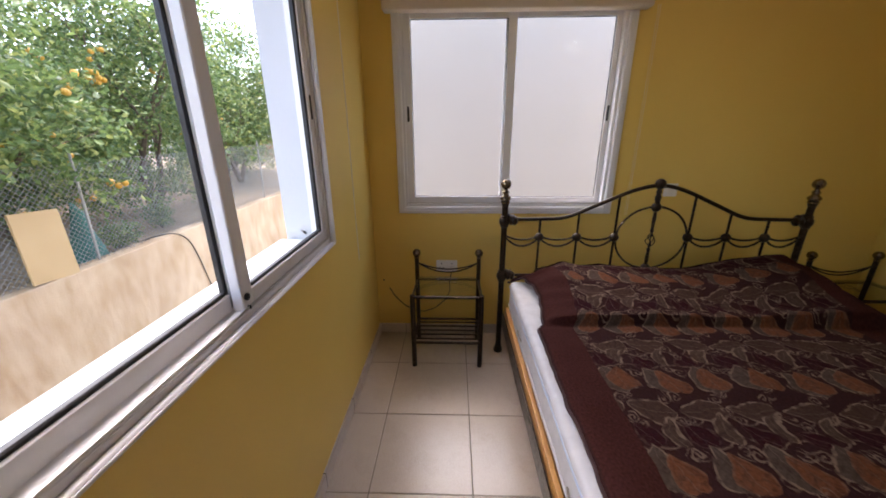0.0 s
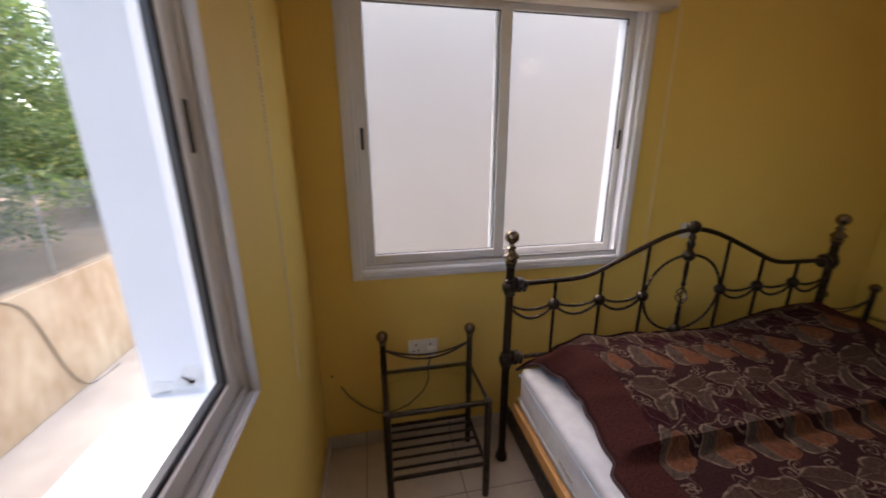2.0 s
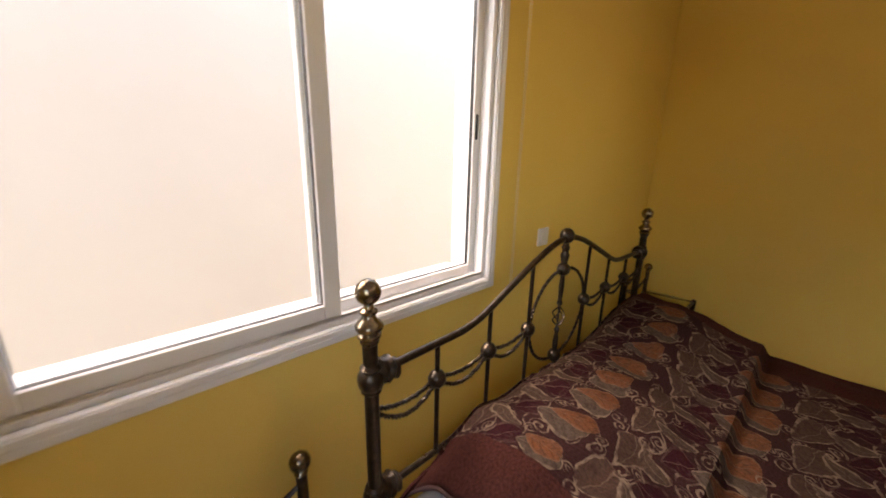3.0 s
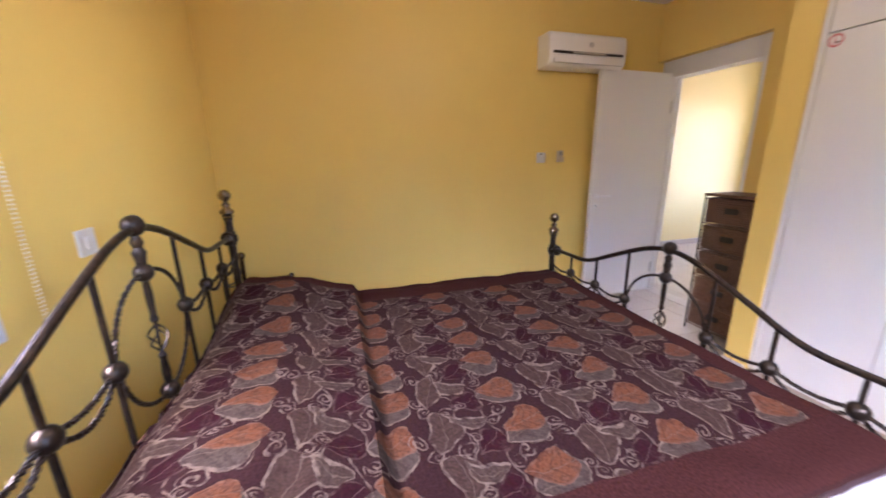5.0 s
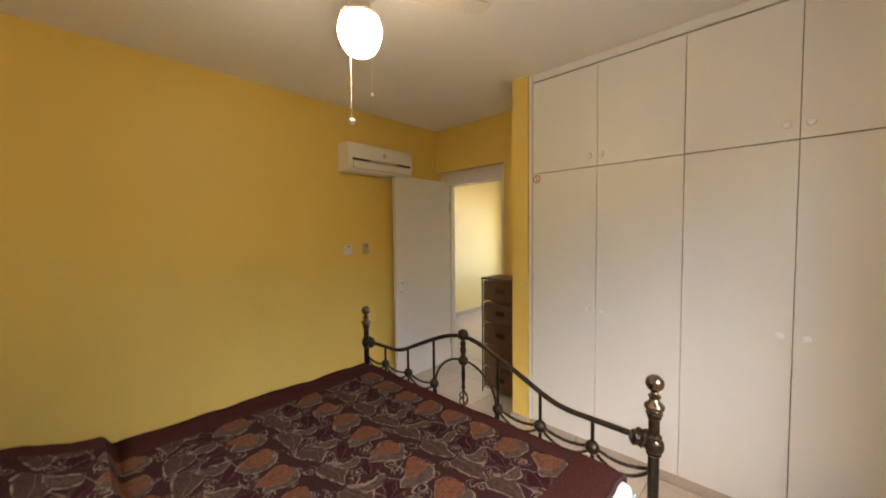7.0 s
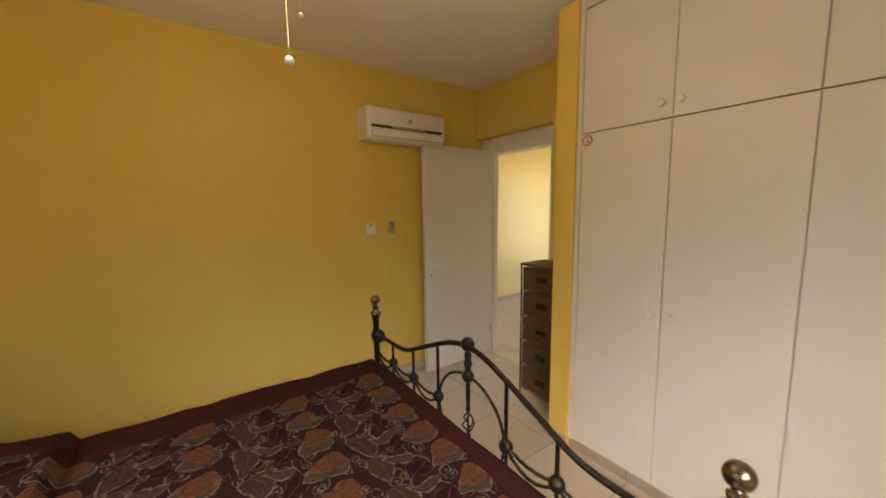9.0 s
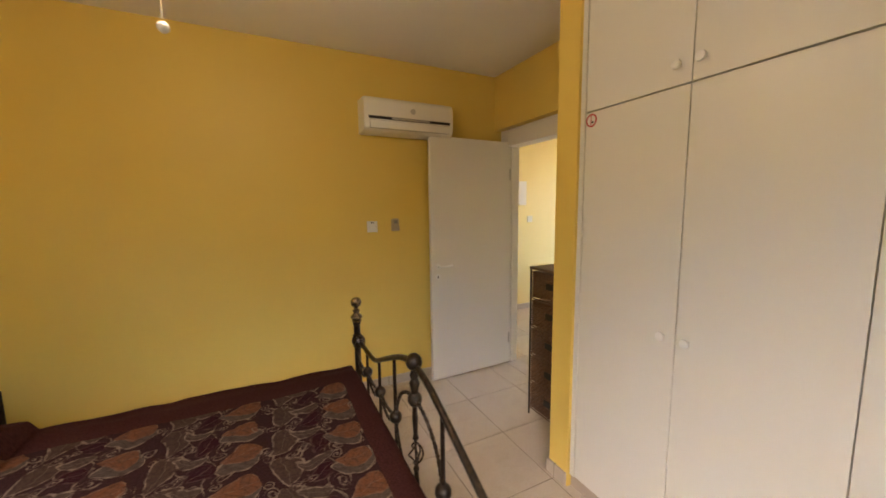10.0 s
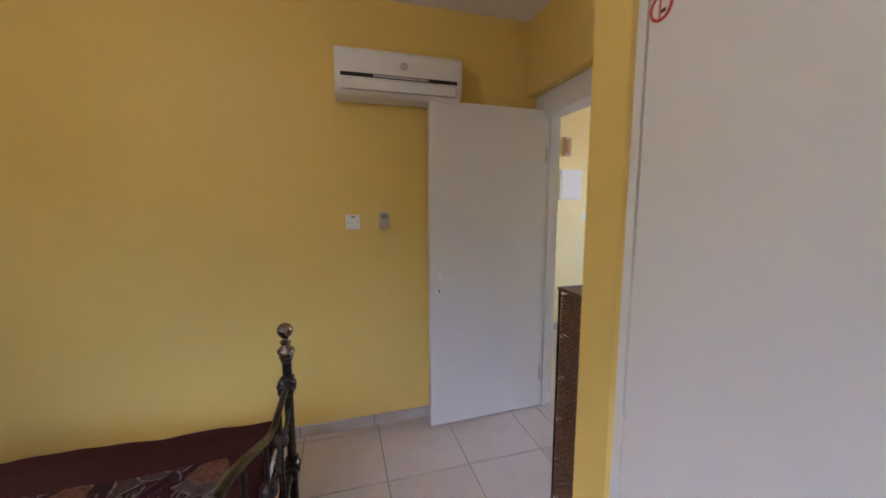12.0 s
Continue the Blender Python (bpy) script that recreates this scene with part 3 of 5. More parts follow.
# ---- bed ----
BX0, BX1, BYH, BYF = 0.497, 2.312, 2.411, 0.430
bed = thing("double_bed", ((BX0 + BX1) / 2, (BYH + BYF) / 2, 0), "antique bronze metal bed frame with ornate headboard and footboard", "bed")
BMID = (BX0 + BX1) / 2
SPX = [0.717, 0.950, 1.180, BMID, 2 * BMID - 1.180, 2 * BMID - 0.950, 2 * BMID - 0.717]


ARCH_U = (0.0, 0.05, 0.10, 0.16, 0.25, 0.42, 0.50, 0.55, 0.60, 0.66, 1.0)
ARCH_Z = (1.154, 1.151, 1.142, 1.126, 1.093, 1.024, 0.990, 0.971, 0.958, 0.951, 0.945)


def arch(x, dz):
    """Height of the top rail over x."""
    u = abs(x - BMID) / (BMID - BX0)
    return float(np.interp(u, ARCH_U, ARCH_Z)) - dz


def bed_end(y, dz, foot):
    """A head or foot end: posts with finials, arched rail, spindles with bosses, swags and an oval."""
    zk, z0 = 0.833 - dz, 0.575 - dz * 0.95
    for x in (BX0, BX1):
        post = part("post", turned_part((x, y, 0), [(0.030, 0), (0.030, 0.02), (0.021, 0.045), (0.0185, 0.07), (0.0185, 1.03 - dz), (0.023, 1.035 - dz), (0.023, 1.045 - dz), (0.0185, 1.05 - dz)], 14), IRON, bed, smooth=True)
        h = 1.05 - dz
        part("finial", turned_part((x, y, h), [(0.020, -0.006), (0.028, 0.000), (0.028, 0.007), (0.022, 0.012), (0.033, 0.021), (0.034, 0.029), (0.030, 0.036), (0.020, 0.044), (0.015, 0.056), (0.021, 0.061), (0.021, 0.067), (0.013, 0.073), (0.012, 0.080)] + ball(0.031, 0.112, 10)[1:], 18), BRASS, post, "turned antique brass ball finial", smooth=True)
        for zc in (arch(x, dz) - 0.01, z0 - 0.005):
            part("collar", turned_part((x, y, zc), [(0.019, -0.040), (0.026, -0.034), (0.024, -0.026), (0.032, -0.016), (0.034, 0.0), (0.032, 0.014), (0.024, 0.024), (0.027, 0.032), (0.019, 0.040)], 12), IRON, post, smooth=True)
        s = 1 if x == BX0 else -1
        for zc in (arch(x, dz) - 0.004, z0):
            part("socket", tubed([(x + s * q, y, zc + 0.006 * math.sin(q * 60)) for q in (0.014, 0.026, 0.036, 0.046, 0.058, 0.070, 0.082)], 0.02, 10, taper=[0.024, 0.036, 0.030, 0.037, 0.027, 0.029, 0.012]), IRON, post, smooth=True)
    n = 72
    part("top_rail", tubed([(BX0 + (BX1 - BX0) * i / n, y, arch(BX0 + (BX1 - BX0) * i / n, dz)) for i in range(n + 1)], 0.0115, 10), IRON, bed, smooth=True)
    part("bottom_rail", tubed([(BX0, y, z0), (BX1, y, z0)], 0.0105, 10), IRON, bed, smooth=True)
    oc, oa, ob_ = 0.828 - dz, 0.215, 0.198
    for i, x in enumerate(SPX):
        if i == 3:
            sp = part("spindle", turned_part((x, y, 0), [(0.006, 0.632 - dz), (0.010, 0.66 - dz), (0.012, 0.70 - dz), (0.008, 0.74 - dz), (0.012, 0.755 - dz), (0.007, 0.765 - dz), (0.004, 0.77 - dz), (0.004, 0.86 - dz), (0.007, 0.865 - dz), (0.012, 0.875 - dz), (0.008, 0.89 - dz), (0.011, 0.95 - dz), (0.009, 1.00 - dz), (0.014, 1.06 - dz), (0.019, 1.085 - dz), (0.012, 1.10 - dz), (0.017, 1.115 - dz), (0.008, 1.14 - dz)], 10), IRON, bed, smooth=True)
            for k in range(4):
                q0 = k * math.pi / 2
                part("basket_wire", tubed([(x + 0.027 * math.sin(math.pi * j / 10) * math.cos(q0 + j * 0.28), y + 0.027 * math.sin(math.pi * j / 10) * math.sin(q0 + j * 0.28), 0.768 - dz + 0.094 * j / 10) for j in range(11)], 0.0032, 5), IRON, sp, smooth=True)
            for zb, rb in ((0.632 - dz, 0.030), (1.024 - dz, 0.029), (1.163 - dz, 0.032)):
                part("boss", turned_part((x, y, zb), [(max(r, 0.001), h * 0.9) for r, h in ball(rb, 0, 8)], 14, "y"), IRON, sp, "round cast metal rosette", smooth=True)
            continue
        sp = part("spindle", tubed([(x, y, z0), (x, y, arch(x, dz))], 0.0075, 8), IRON, bed, smooth=True)
        part("boss", turned_part((x, y, zk), [(max(r, 0.001), h * 0.9) for r, h in ball(0.029, 0, 8)], 14, "y"), IRON, sp, "round cast metal rosette", smooth=True)
    part("oval_ring", rope(bmesh.new(), [(BMID + oa * math.cos(q), y, oc + ob_ * math.sin(q)) for q in (2 * math.pi * k / 48 for k in range(48))], 0.0072, 48, closed=True), IRON, bed, "twisted metal oval ring", smooth=True)
    xs = [BX0 + 0.012] + SPX[:3] + SPX[4:] + [BX1 - 0.012]
    for a, b in list(zip(xs, xs[1:])):
        if a == SPX[2]:
            continue
        for drop, rad in ((0.026, 0.0048), (0.056, 0.0048)):
            pts, seg = [], 16
            for j in range(seg + 1):
                u = j / seg
                pts.append((a + (b - a) * u, y + 0.0015 * math.sin(j * 2.4), zk - 0.004 - drop * 4 * u * (1 - u) + (0.012 if drop < 0.04 else 0.0)))
            part("swag", rope(bmesh.new(), pts, rad * 1.4, 9), IRON, bed, "twisted metal rope swag", smooth=True)


bed_end(BYH, 0.0, False)
bed_end(BYF, 0.234, True)
for x, s in ((BX0 + 0.012, 1), (BX1 - 0.012, -1)):
    rail = boxed(min(x, x + s * 0.005), max(x, x + s * 0.005), BYF + 0.02, BYH - 0.02, 0.225, 0.325)
    box(rail, min(x + s * 0.005, x + s * 0.05), max(x + s * 0.005, x + s * 0.05), BYF + 0.02, BYH - 0.02, 0.225, 0.232)
    part("side_rail", rail, IRON, bed, "black angle-iron side rail")
for i in range(9):
    y = BYF + 0.12 + i * (BYH - BYF - 0.24) / 8
    part("slat", boxed(BX0 + 0.03, BX1 - 0.03, y - 0.035, y + 0.035, 0.2325, 0.2505), PINE, bed)
base_ = thing("divan", (BMID, 1.42, 0.25), "divan base with an orange pine edge board", "bed base")
for x in (BX0 + 0.024, BX1 - 0.044):
    part("edge_board", boxed(x, x + 0.02, BYF + 0.05, BYH - 0.05, 0.252, 0.365, bevel=0.003), PINE, base_, "varnished orange pine board")
part("deck", boxed(BX0 + 0.046, BX1 - 0.046, BYF + 0.05, BYH - 0.05, 0.252, 0.34, bevel=0.004), PINE, base_)


def soft_block(x0, x1, y0, y1, z0, z1, r, wob, nx=30, ny=40, nz=6):
    """A padded block with rounded edges and a slightly uneven surface."""
    bm = boxed(x0, x1, y0, y1, z0, z1, bevel=r, seg=4)
    bmesh.ops.subdivide_edges(bm, edges=[e for e in bm.edges if e.calc_length() > 0.3], cuts=16, use_grid_fill=True)
    for v in bm.verts:
        n = noise.noise(v.co * 5.0) * wob + noise.noise(v.co * 17.0) * wob * 0.4
        v.co += Vector((n, n * 0.5, n * 0.6))
    return bm


mattress = thing("mattress", (BMID, 1.42, 0.345), "white quilted mattress with pale blue piping on the bed", "mattress")
MX0, MX1, MY0, MY1 = BX0 + 0.045, BX1 - 0.05, BYF + 0.055, BYH - 0.06
part("body", soft_block(MX0, MX1, MY0, MY1, 0.345, 0.562, 0.035, 0.005), TICK, mattress, smooth=True)
for z in (0.395, 0.518):
    pts = []
    for k in range(80):
        u = k / 80 * 4
        s, f = int(u), u - int(u)
        cx, cy = [((MX0, MY0 + f * (MY1 - MY0))), ((MX0 + f * (MX1 - MX0), MY1)), ((MX1, MY1 - f * (MY1 - MY0))), ((MX1 - f * (MX1 - MX0), MY0))][s]
        pts.append((min(max(cx, MX0 + 0.0), MX1), min(max(cy, MY0), MY1), z + 0.004 * math.sin(k * 1.7)))
    part("piping", tubed(pts, 0.0045, 6, closed=True), PIPING if z > 0.5 else TICK, mattress, "", smooth=True)
for y in (1.92, 1.02):
    part("side_handle", tubed([(MX0 - 0.004, y + 0.05, 0.43), (MX0 - 0.014, y + 0.02, 0.445), (MX0 - 0.014, y - 0.02, 0.445), (MX0 - 0.004, y - 0.05, 0.43)], 0.005, 6), SHADOW_GAP, mattress, smooth=True)


def step(a, b, t):
    u = min(max((t - a) / (b - a), 0.0), 1.0)
    return u * u * (3 - 2 * u)


HEAD_X = (0.56, 0.63, 0.74, 0.86, 1.10, 1.40, 1.67, 1.88, 2.05, 2.14, 2.26)
HEAD_Z = (0.600, 0.622, 0.668, 0.700, 0.688, 0.668, 0.682, 0.725, 0.758, 0.755, 0.685)


def spread_height(x, y):
    """Height of the bedspread's top over the mattress and the pillows under it."""
    z = 0.590
    head = float(np.interp(x, HEAD_X, HEAD_Z)) - 0.590
    rise = 0.45 * step(1.770, 1.806, y) + 0.52 * step(1.83, 2.14, y)
    z += head * rise * (1 - 0.35 * step(2.30, 2.40, y))
    z -= 0.004 * math.exp(-((y - 1.768) / 0.022) ** 2)
    over = step(1.76, 1.83, y)
    z += 0.009 * noise.noise(Vector((x * 2.2, y * 2.2, 3.1))) + 0.006 * noise.noise(Vector((x * 6.5, y * 5.0, 0.3)))
    z += 0.007 * noise.noise(Vector((x * 3.0 + y * 9.0, y * 4.0 - x * 7.0, 5.3)))
    z += 0.016 * over * noise.noise(Vector((x * 9.0, y * 4.0, 7.7))) + 0.009 * over * noise.noise(Vector((x * 5.0 + y * 15.0, y * 3.0, 1.7)))
    return z


EDGE_V = (0.0, 0.9, 1.31, 1.335, 1.355, 1.45, 1.60, 1.75, 1.86, 1.92, 1.97)
EDGE_X = (0.004, 0.006, 0.012, 0.020, 0.046, 0.060, 0.068, 0.066, 0.050, 0.010, -0.045)


def bedspread():
    """Cloth laid over the bed: its border drops over the foot and the far side, and stops short of the near edge."""
    bm = bmesh.new()
    uvl = bm.loops.layers.uv.new("UVMap")
    nx, ny = 110, 170
    W, L = 1.78, 2.02
    grid, uvs = [], {}
    for j in range(ny + 1):
        row = []
        for i in range(nx + 1):
            u, v = W * i / nx, L * j / ny
            wav = 0.014 * noise.noise(Vector((0.0, v * 4.0, 1.0))) + 0.007 * noise.noise(Vector((0.0, v * 13.0, 2.0)))
            x0 = 0.578 + (wav + float(np.interp(v, EDGE_V, EDGE_X))) * (1 - u / W)
            xr = 2.25
            x = x0 + u
            drop = 0.0
            if x > xr:
                over = x - xr
                a = min(over / 0.05, 1.571)
                drop = 0.05 * (1 - math.cos(a)) + max(over - 0.0785, 0.0)
                x = xr + 0.05 * math.sin(a)
            yf = BYF + 0.075
            y = yf - 0.07 + v
            if y < yf:
                over = yf - y
                a = min(over / 0.04, 1.571)
                drop = max(drop, 0.04 * (1 - math.cos(a)) + max(over - 0.063, 0.0))
                y = yf - 0.04 * math.sin(a)
            y = min(y, BYH - 0.045)
            y += 0.012 * noise.noise(Vector((u * 5.0, v, 4.0))) * (1 if v > L - 0.1 else 0)
            z = spread_height(min(x, xr), max(y, yf)) - drop
            if x > 2.16:
                z += (0.012 * noise.noise(Vector((0.0, y * 4.3, 9.1))) - 0.010) * min((x - 2.16) / 0.06, 1.0)
            # the near edge sags over the mattress edge
            near = max(0.0, 0.05 - u) / 0.05
            z -= 0.016 * near * near
            if v > 1.86 and u < 0.18:
                z -= 0.05 * (1 - u / 0.18) * step(1.86, 1.98, v) * 0.6
            vert = bm.verts.new((x, y, z))
            uvs[vert] = (u, v)
            row.append(vert)
        grid.append(row)
    for j in range(ny):
        for i in range(nx):
            f = bm.faces.new((grid[j][i], grid[j][i + 1], grid[j + 1][i + 1], grid[j + 1][i]))
            for lp in f.loops:
                lp[uvl].uv = uvs[lp.vert]
    t = thing("bedspread", (BMID, 1.42, 0.58), "dark plum-brown bedspread printed with orange and taupe leaves", "bedspread")
    edges = ([g[0].co.copy() for g in grid], [v.co.copy() for v in grid[0]])
    ob = part("cloth", bm, SPREAD, t, smooth=True)
    mod = ob.modifiers.new("thick", "SOLIDIFY")
    mod.thickness, mod.offset = 0.009, -1
    for pts in edges:
        part("hem", tubed([p + Vector((0, 0, -0.003)) for p in pts], 0.0065, 6), HEM, t, "stitched plum hem", smooth=True)
    return t


bedspread()


# ---- nightstands ----
def nightstand(x0, label):
    """Wrought metal bedside stand with ball finials, swags, a glass top and a slatted shelf."""
    x1, yb, yf = x0 + 0.425, 2.550, 2.232
    t = thing("nightstand", ((x0 + x1) / 2, (yb + yf) / 2, 0), label, "nightstand", "metal nightstands beside the bed")
    for x in (x0, x1):
        leg = part("leg", tubed([(x, yb, 0), (x, yb, 0.645)], 0.0148, 10), IRON, t, smooth=True)
        part("finial", turned_part((x, yb, 0.64), [(0.013, -0.01), (0.018, 0.0), (0.012, 0.008)] + ball(0.028, 0.034, 10)[1:], 16), BRASS, leg, "antique brass ball", smooth=True)
        part("leg", tubed([(x, yf, 0), (x, yf, 0.508), (x, yf, 0.513)], 0.0162, 10, taper=[0.0162, 0.0162, 0.012]), IRON, t, smooth=True)
        for z in (0.495, 0.165):
            part("side_bar", tubed([(x, yf, z), (x, yb, z - (0.02 if z > 0.3 else 0))], 0.0085, 8), IRON, t, smooth=True)
    for y, z in ((yf, 0.496), (yf, 0.175), (yb, 0.475), (yb, 0.165)):
        part("cross_bar", tubed([(x0, y, z), (x1, y, z)], 0.0095, 8), IRON, t, smooth=True)
    for k in range(5):
        y = yf + (k + 1) * (yb - yf) / 6
        part("shelf_slat", tubed([(x0, y, 0.170), (x1, y, 0.170)], 0.0065, 6), IRON, t, smooth=True)
    for d in (0.050, 0.072):
        part("swag", tubed([(x0 + (x1 - x0) * j / 16, yb, 0.606 - d * 4 * (j / 16) * (1 - j / 16)) for j in range(17)], 0.0052, 6), IRON, t, smooth=True)
    part("glass_top", boxed(x0 + 0.012, x1 - 0.012, yf + 0.01, yb - 0.013, 0.4985, 0.5035, bevel=0.001), SMOKY, t, "clear glass top")
    return t


ns = nightstand(-0.069, "small antique bronze metal nightstand with glass top by the window")
ns2 = copy_thing(ns, Matrix.Translation((ns.location.x + 2.619, ns.location.y - 0.006, 0)))
tagged(ns2, "small antique bronze metal nightstand tucked between bed and wall")


# ---- wardrobe ----
def knob(x, z, parent):
    part("knob", turned_part((x, YW, z), [(0.007, 0.0), (0.007, 0.008), (0.014, 0.014), (0.0175, 0.021), (0.016, 0.028), (0.008, 0.031)], 14, "y"), PLASTIC, parent, "white round knob", smooth=True)


SEAMS = [1.512, 1.053, 0.582, 0.133, -0.330]
wardrobe = thing("wardrobe", (0.58, -0.79, 0), "white built-in wardrobe with tall doors and upper cupboards", "wardrobe")
FB = YW - 0.022
part("side_filler", boxed(SEAMS[0] + 0.002, PX0, FB, YW + 0.004, 0.066, CEIL - 0.004, bevel=0.002), WARDROBE, wardrobe)
part("side_filler", boxed(XL, SEAMS[4] - 0.002, FB, YW + 0.0, 0.066, CEIL - 0.004, bevel=0.002), WARDROBE, wardrobe)
part("top_filler", boxed(SEAMS[4], SEAMS[0], FB, YW - 0.001, 2.546, CEIL - 0.002, bevel=0.001), WARDROBE, wardrobe)
# carcass coloured like the shaded seams between the doors
part("carcass", boxed(XL + 0.002, PX0 - 0.002, YH + 0.032, FB - 0.002, 0.066, CEIL - 0.006), SHADOW_GAP, wardrobe)
for (a, b), side in zip(zip(SEAMS, SEAMS[1:]), (1, -1, 1, -1)):
    d = part("door", boxed(b + 0.0017, a - 0.0017, FB, YW, 0.070, 1.889, bevel=0.0016), WARDROBE, wardrobe)
    kx = b + 0.045 if side > 0 else a - 0.045
    knob(kx, 0.966, d)
    d = part("upper_door", boxed(b + 0.0017, a - 0.0017, FB, YW, 1.895, 2.535, bevel=0.0016), WARDROBE, wardrobe)
    knob(kx + (0.0 if side > 0 else 0.01), 1.962, d)
plinth = part("plinth", boxed(XL + 0.012, PX0, FB - 0.012, YW - 0.008, 0.0, 0.066), KICK, wardrobe, "beige tiled plinth")
for k in range(4):
    part("joint", boxed(0.03 + 0.4495 * k - 0.2, 0.034 + 0.4495 * k - 0.2, YW - 0.009, YW - 0.0072, 0.002, 0.066), GROUT, plinth)

sign = thing("no_smoking_sticker", (1.479, YW, 1.853), "round red and white no-smoking sticker on the wardrobe door", "sticker")
part("backing", turned_part((1.479, YW, 1.853), [(0.028, 0.0002), (0.028, 0.0008)], 28, "y"), WARDROBE, sign)
ring = bmesh.new()
tube(ring, [(1.479 + 0.026 * math.cos(q), YW + 0.001, 1.853 + 0.026 * math.sin(q)) for q in (2 * math.pi * k / 32 for k in range(32))], 0.0034, 6, closed=True)
part("ring", ring, RED, sign)
part("bar", tubed([(1.481, YW + 0.001, 1.876), (1.481, YW + 0.001, 1.829)], 0.0022, 6), RED, sign)
part("cigarette", boxed(1.466, 1.478, YW + 0.0008, YW + 0.0016, 1.840, 1.848), DARK_SLOT, sign)

# ---- door leaf ----
door = new("door_1")
door.matrix_world = pose(2.958, -1.105, 0, 0, 0, 91.9)
tagged(door, "plain white flush door standing open against the wall", "door", kind="structure")


def local_part(name, bm, mat, parent, label="", smooth=False):
    ob = new(name, finish(bm, name, mat, smooth))
    ob.parent = parent
    return tagged(ob, label)


leaf_ = local_part("leaf", boxed(0.0, 0.788, 0.0, 0.04, 0.008, 2.03, bevel=0.003), DOORWHITE, door)
hd = local_part("door_handle", tube(turned_part((0.735, 0.04, 0.985), [(0.025, 0.0), (0.025, 0.007), (0.010, 0.009), (0.010, 0.045)], 14, "y"), [(0.735, 0.08, 0.985), (0.722, 0.084, 0.985), (0.66, 0.082, 0.985), (0.615, 0.08, 0.988)], 0.009, 8), PLASTIC, door, "white lever handle", smooth=True)
local_part("keyhole_rose", turned_part((0.735, 0.04, 0.90), [(0.024, 0.0), (0.024, 0.006), (0.018, 0.008)], 14, "y"), PLASTIC, door)
local_part("keyhole", boxed(0.731, 0.739, 0.046, 0.049, 0.888, 0.908), DARK_SLOT, door)
for z in (0.25, 1.75):
    local_part("hinge", turned_part((-0.004, 0.042, z), [(0.007, -0.05), (0.007, 0.05)], 10), SILVER, door)

# ---- air conditioner ----
ac = thing("air_conditioner", (XR, -0.15, 2.02), "white wall-mounted split air conditioner above the door", "air conditioner")
AY0, AY1, AX = -0.502, 0.203, 2.845


def ac_body():
    """Rounded front profile drawn along the wall."""
    bm = bmesh.new()
    prof = [(XR, 2.018), (2.90, 2.018), (2.872, 2.026), (2.852, 2.048), (2.846, 2.09), (2.845, 2.16), (2.848, 2.225), (2.858, 2.25), (2.885, 2.262), (XR, 2.266)]
    ends = []
    for y in (AY0, AY0 + 0.012, AY1 - 0.012, AY1):
        inset = 0.006 if y in (AY0, AY1) else 0.0
        ends.append([bm.verts.new((x + (inset if x < XR - 0.01 else 0), y, z + (inset if z < 2.1 else -inset))) for x, z in prof])
    for u, w in zip(ends, ends[1:]):
        for k in range(len(prof)):
            bm.faces.new((u[k], u[(k + 1) % len(prof)], w[(k + 1) % len(prof)], w[k]))
    bm.faces.new(ends[0])
    bm.faces.new(ends[-1][::-1])
    return bm


part("body", ac_body(), AC_WHITE, ac, smooth=True)
part("intake_slot", boxed(2.8425, 2.85, AY0 + 0.03, AY1 - 0.03, 2.104, 2.124, bevel=0.002), DARK_SLOT, ac, "dark trim slot")
part("trim_strip", boxed(2.8415, 2.846, AY0 + 0.20, AY1 - 0.20, 2.108, 2.120), SILVER, ac)
part("louvre", boxed(2.8405, 2.85, AY0 + 0.04, AY1 - 0.04, 2.040, 2.094, bevel=0.003), AC_WHITE, ac)
# solid grey edge in place of the shade round the louvre
part("louvre_gap", boxed(2.8435, 2.852, AY0 + 0.0385, AY1 - 0.0385, 2.0385, 2.0955), SHADOW_GAP, ac)
part("badge", turned_part((2.8465, -0.165, 2.178), [(0.021, 0.0), (0.021, -0.003), (0.017, -0.004)], 18, "x"), SILVER, ac, "round silver badge")


# ---- switches and sockets ----
def plate(name, at, size, axis, mat, label, category):
    x, y, z = at
    w, h = size
    t = thing(name, at, label, category)
    if axis == "x":
        part("plate", boxed(x - 0.010, x, y - w / 2, y + w / 2, z - h / 2, z + h / 2, bevel=0.003), mat, t)
    else:
        part("plate", boxed(x - w / 2, x + w / 2, y - 0.010, y, z - h / 2, z + h / 2, bevel=0.003), mat, t)
    return t


s1 = plate("wall_switch", (XR, 0.126, 1.325), (0.082, 0.086), "x", PLASTIC, "white isolator switch plate with red dot on yellow wall", "switch")
part("rocker", boxed(XR - 0.015, XR - 0.009, 0.113, 0.139, 1.312, 1.345, bevel=0.002), PLASTIC, s1)
part("indicator", boxed(XR - 0.0115, XR - 0.0095, 0.115, 0.137, 1.352, 1.359), DARK_SLOT, s1)
for y in (0.098, 0.154):
    part("screw", turned_part((XR - 0.010, y, 1.325), [(0.004, 0.0), (0.004, -0.001)], 8, "x"), SILVER, s1)
s2 = plate("remote_holder", (XR, -0.061, 1.332), (0.064, 0.096), "x", CREAM, "cream remote control holder on the yellow wall", "holder")
part("remote", boxed(XR - 0.024, XR - 0.0095, -0.083, -0.039, 1.300, 1.385, bevel=0.004), CREAM, s2)
part("display", boxed(XR - 0.0255, XR - 0.0235, -0.076, -0.046, 1.345, 1.372), SHADOW_GAP, s2)
part("pocket", boxed(XR - 0.030, XR - 0.0095, -0.090, -0.032, 1.286, 1.325, bevel=0.003), CREAM, s2)

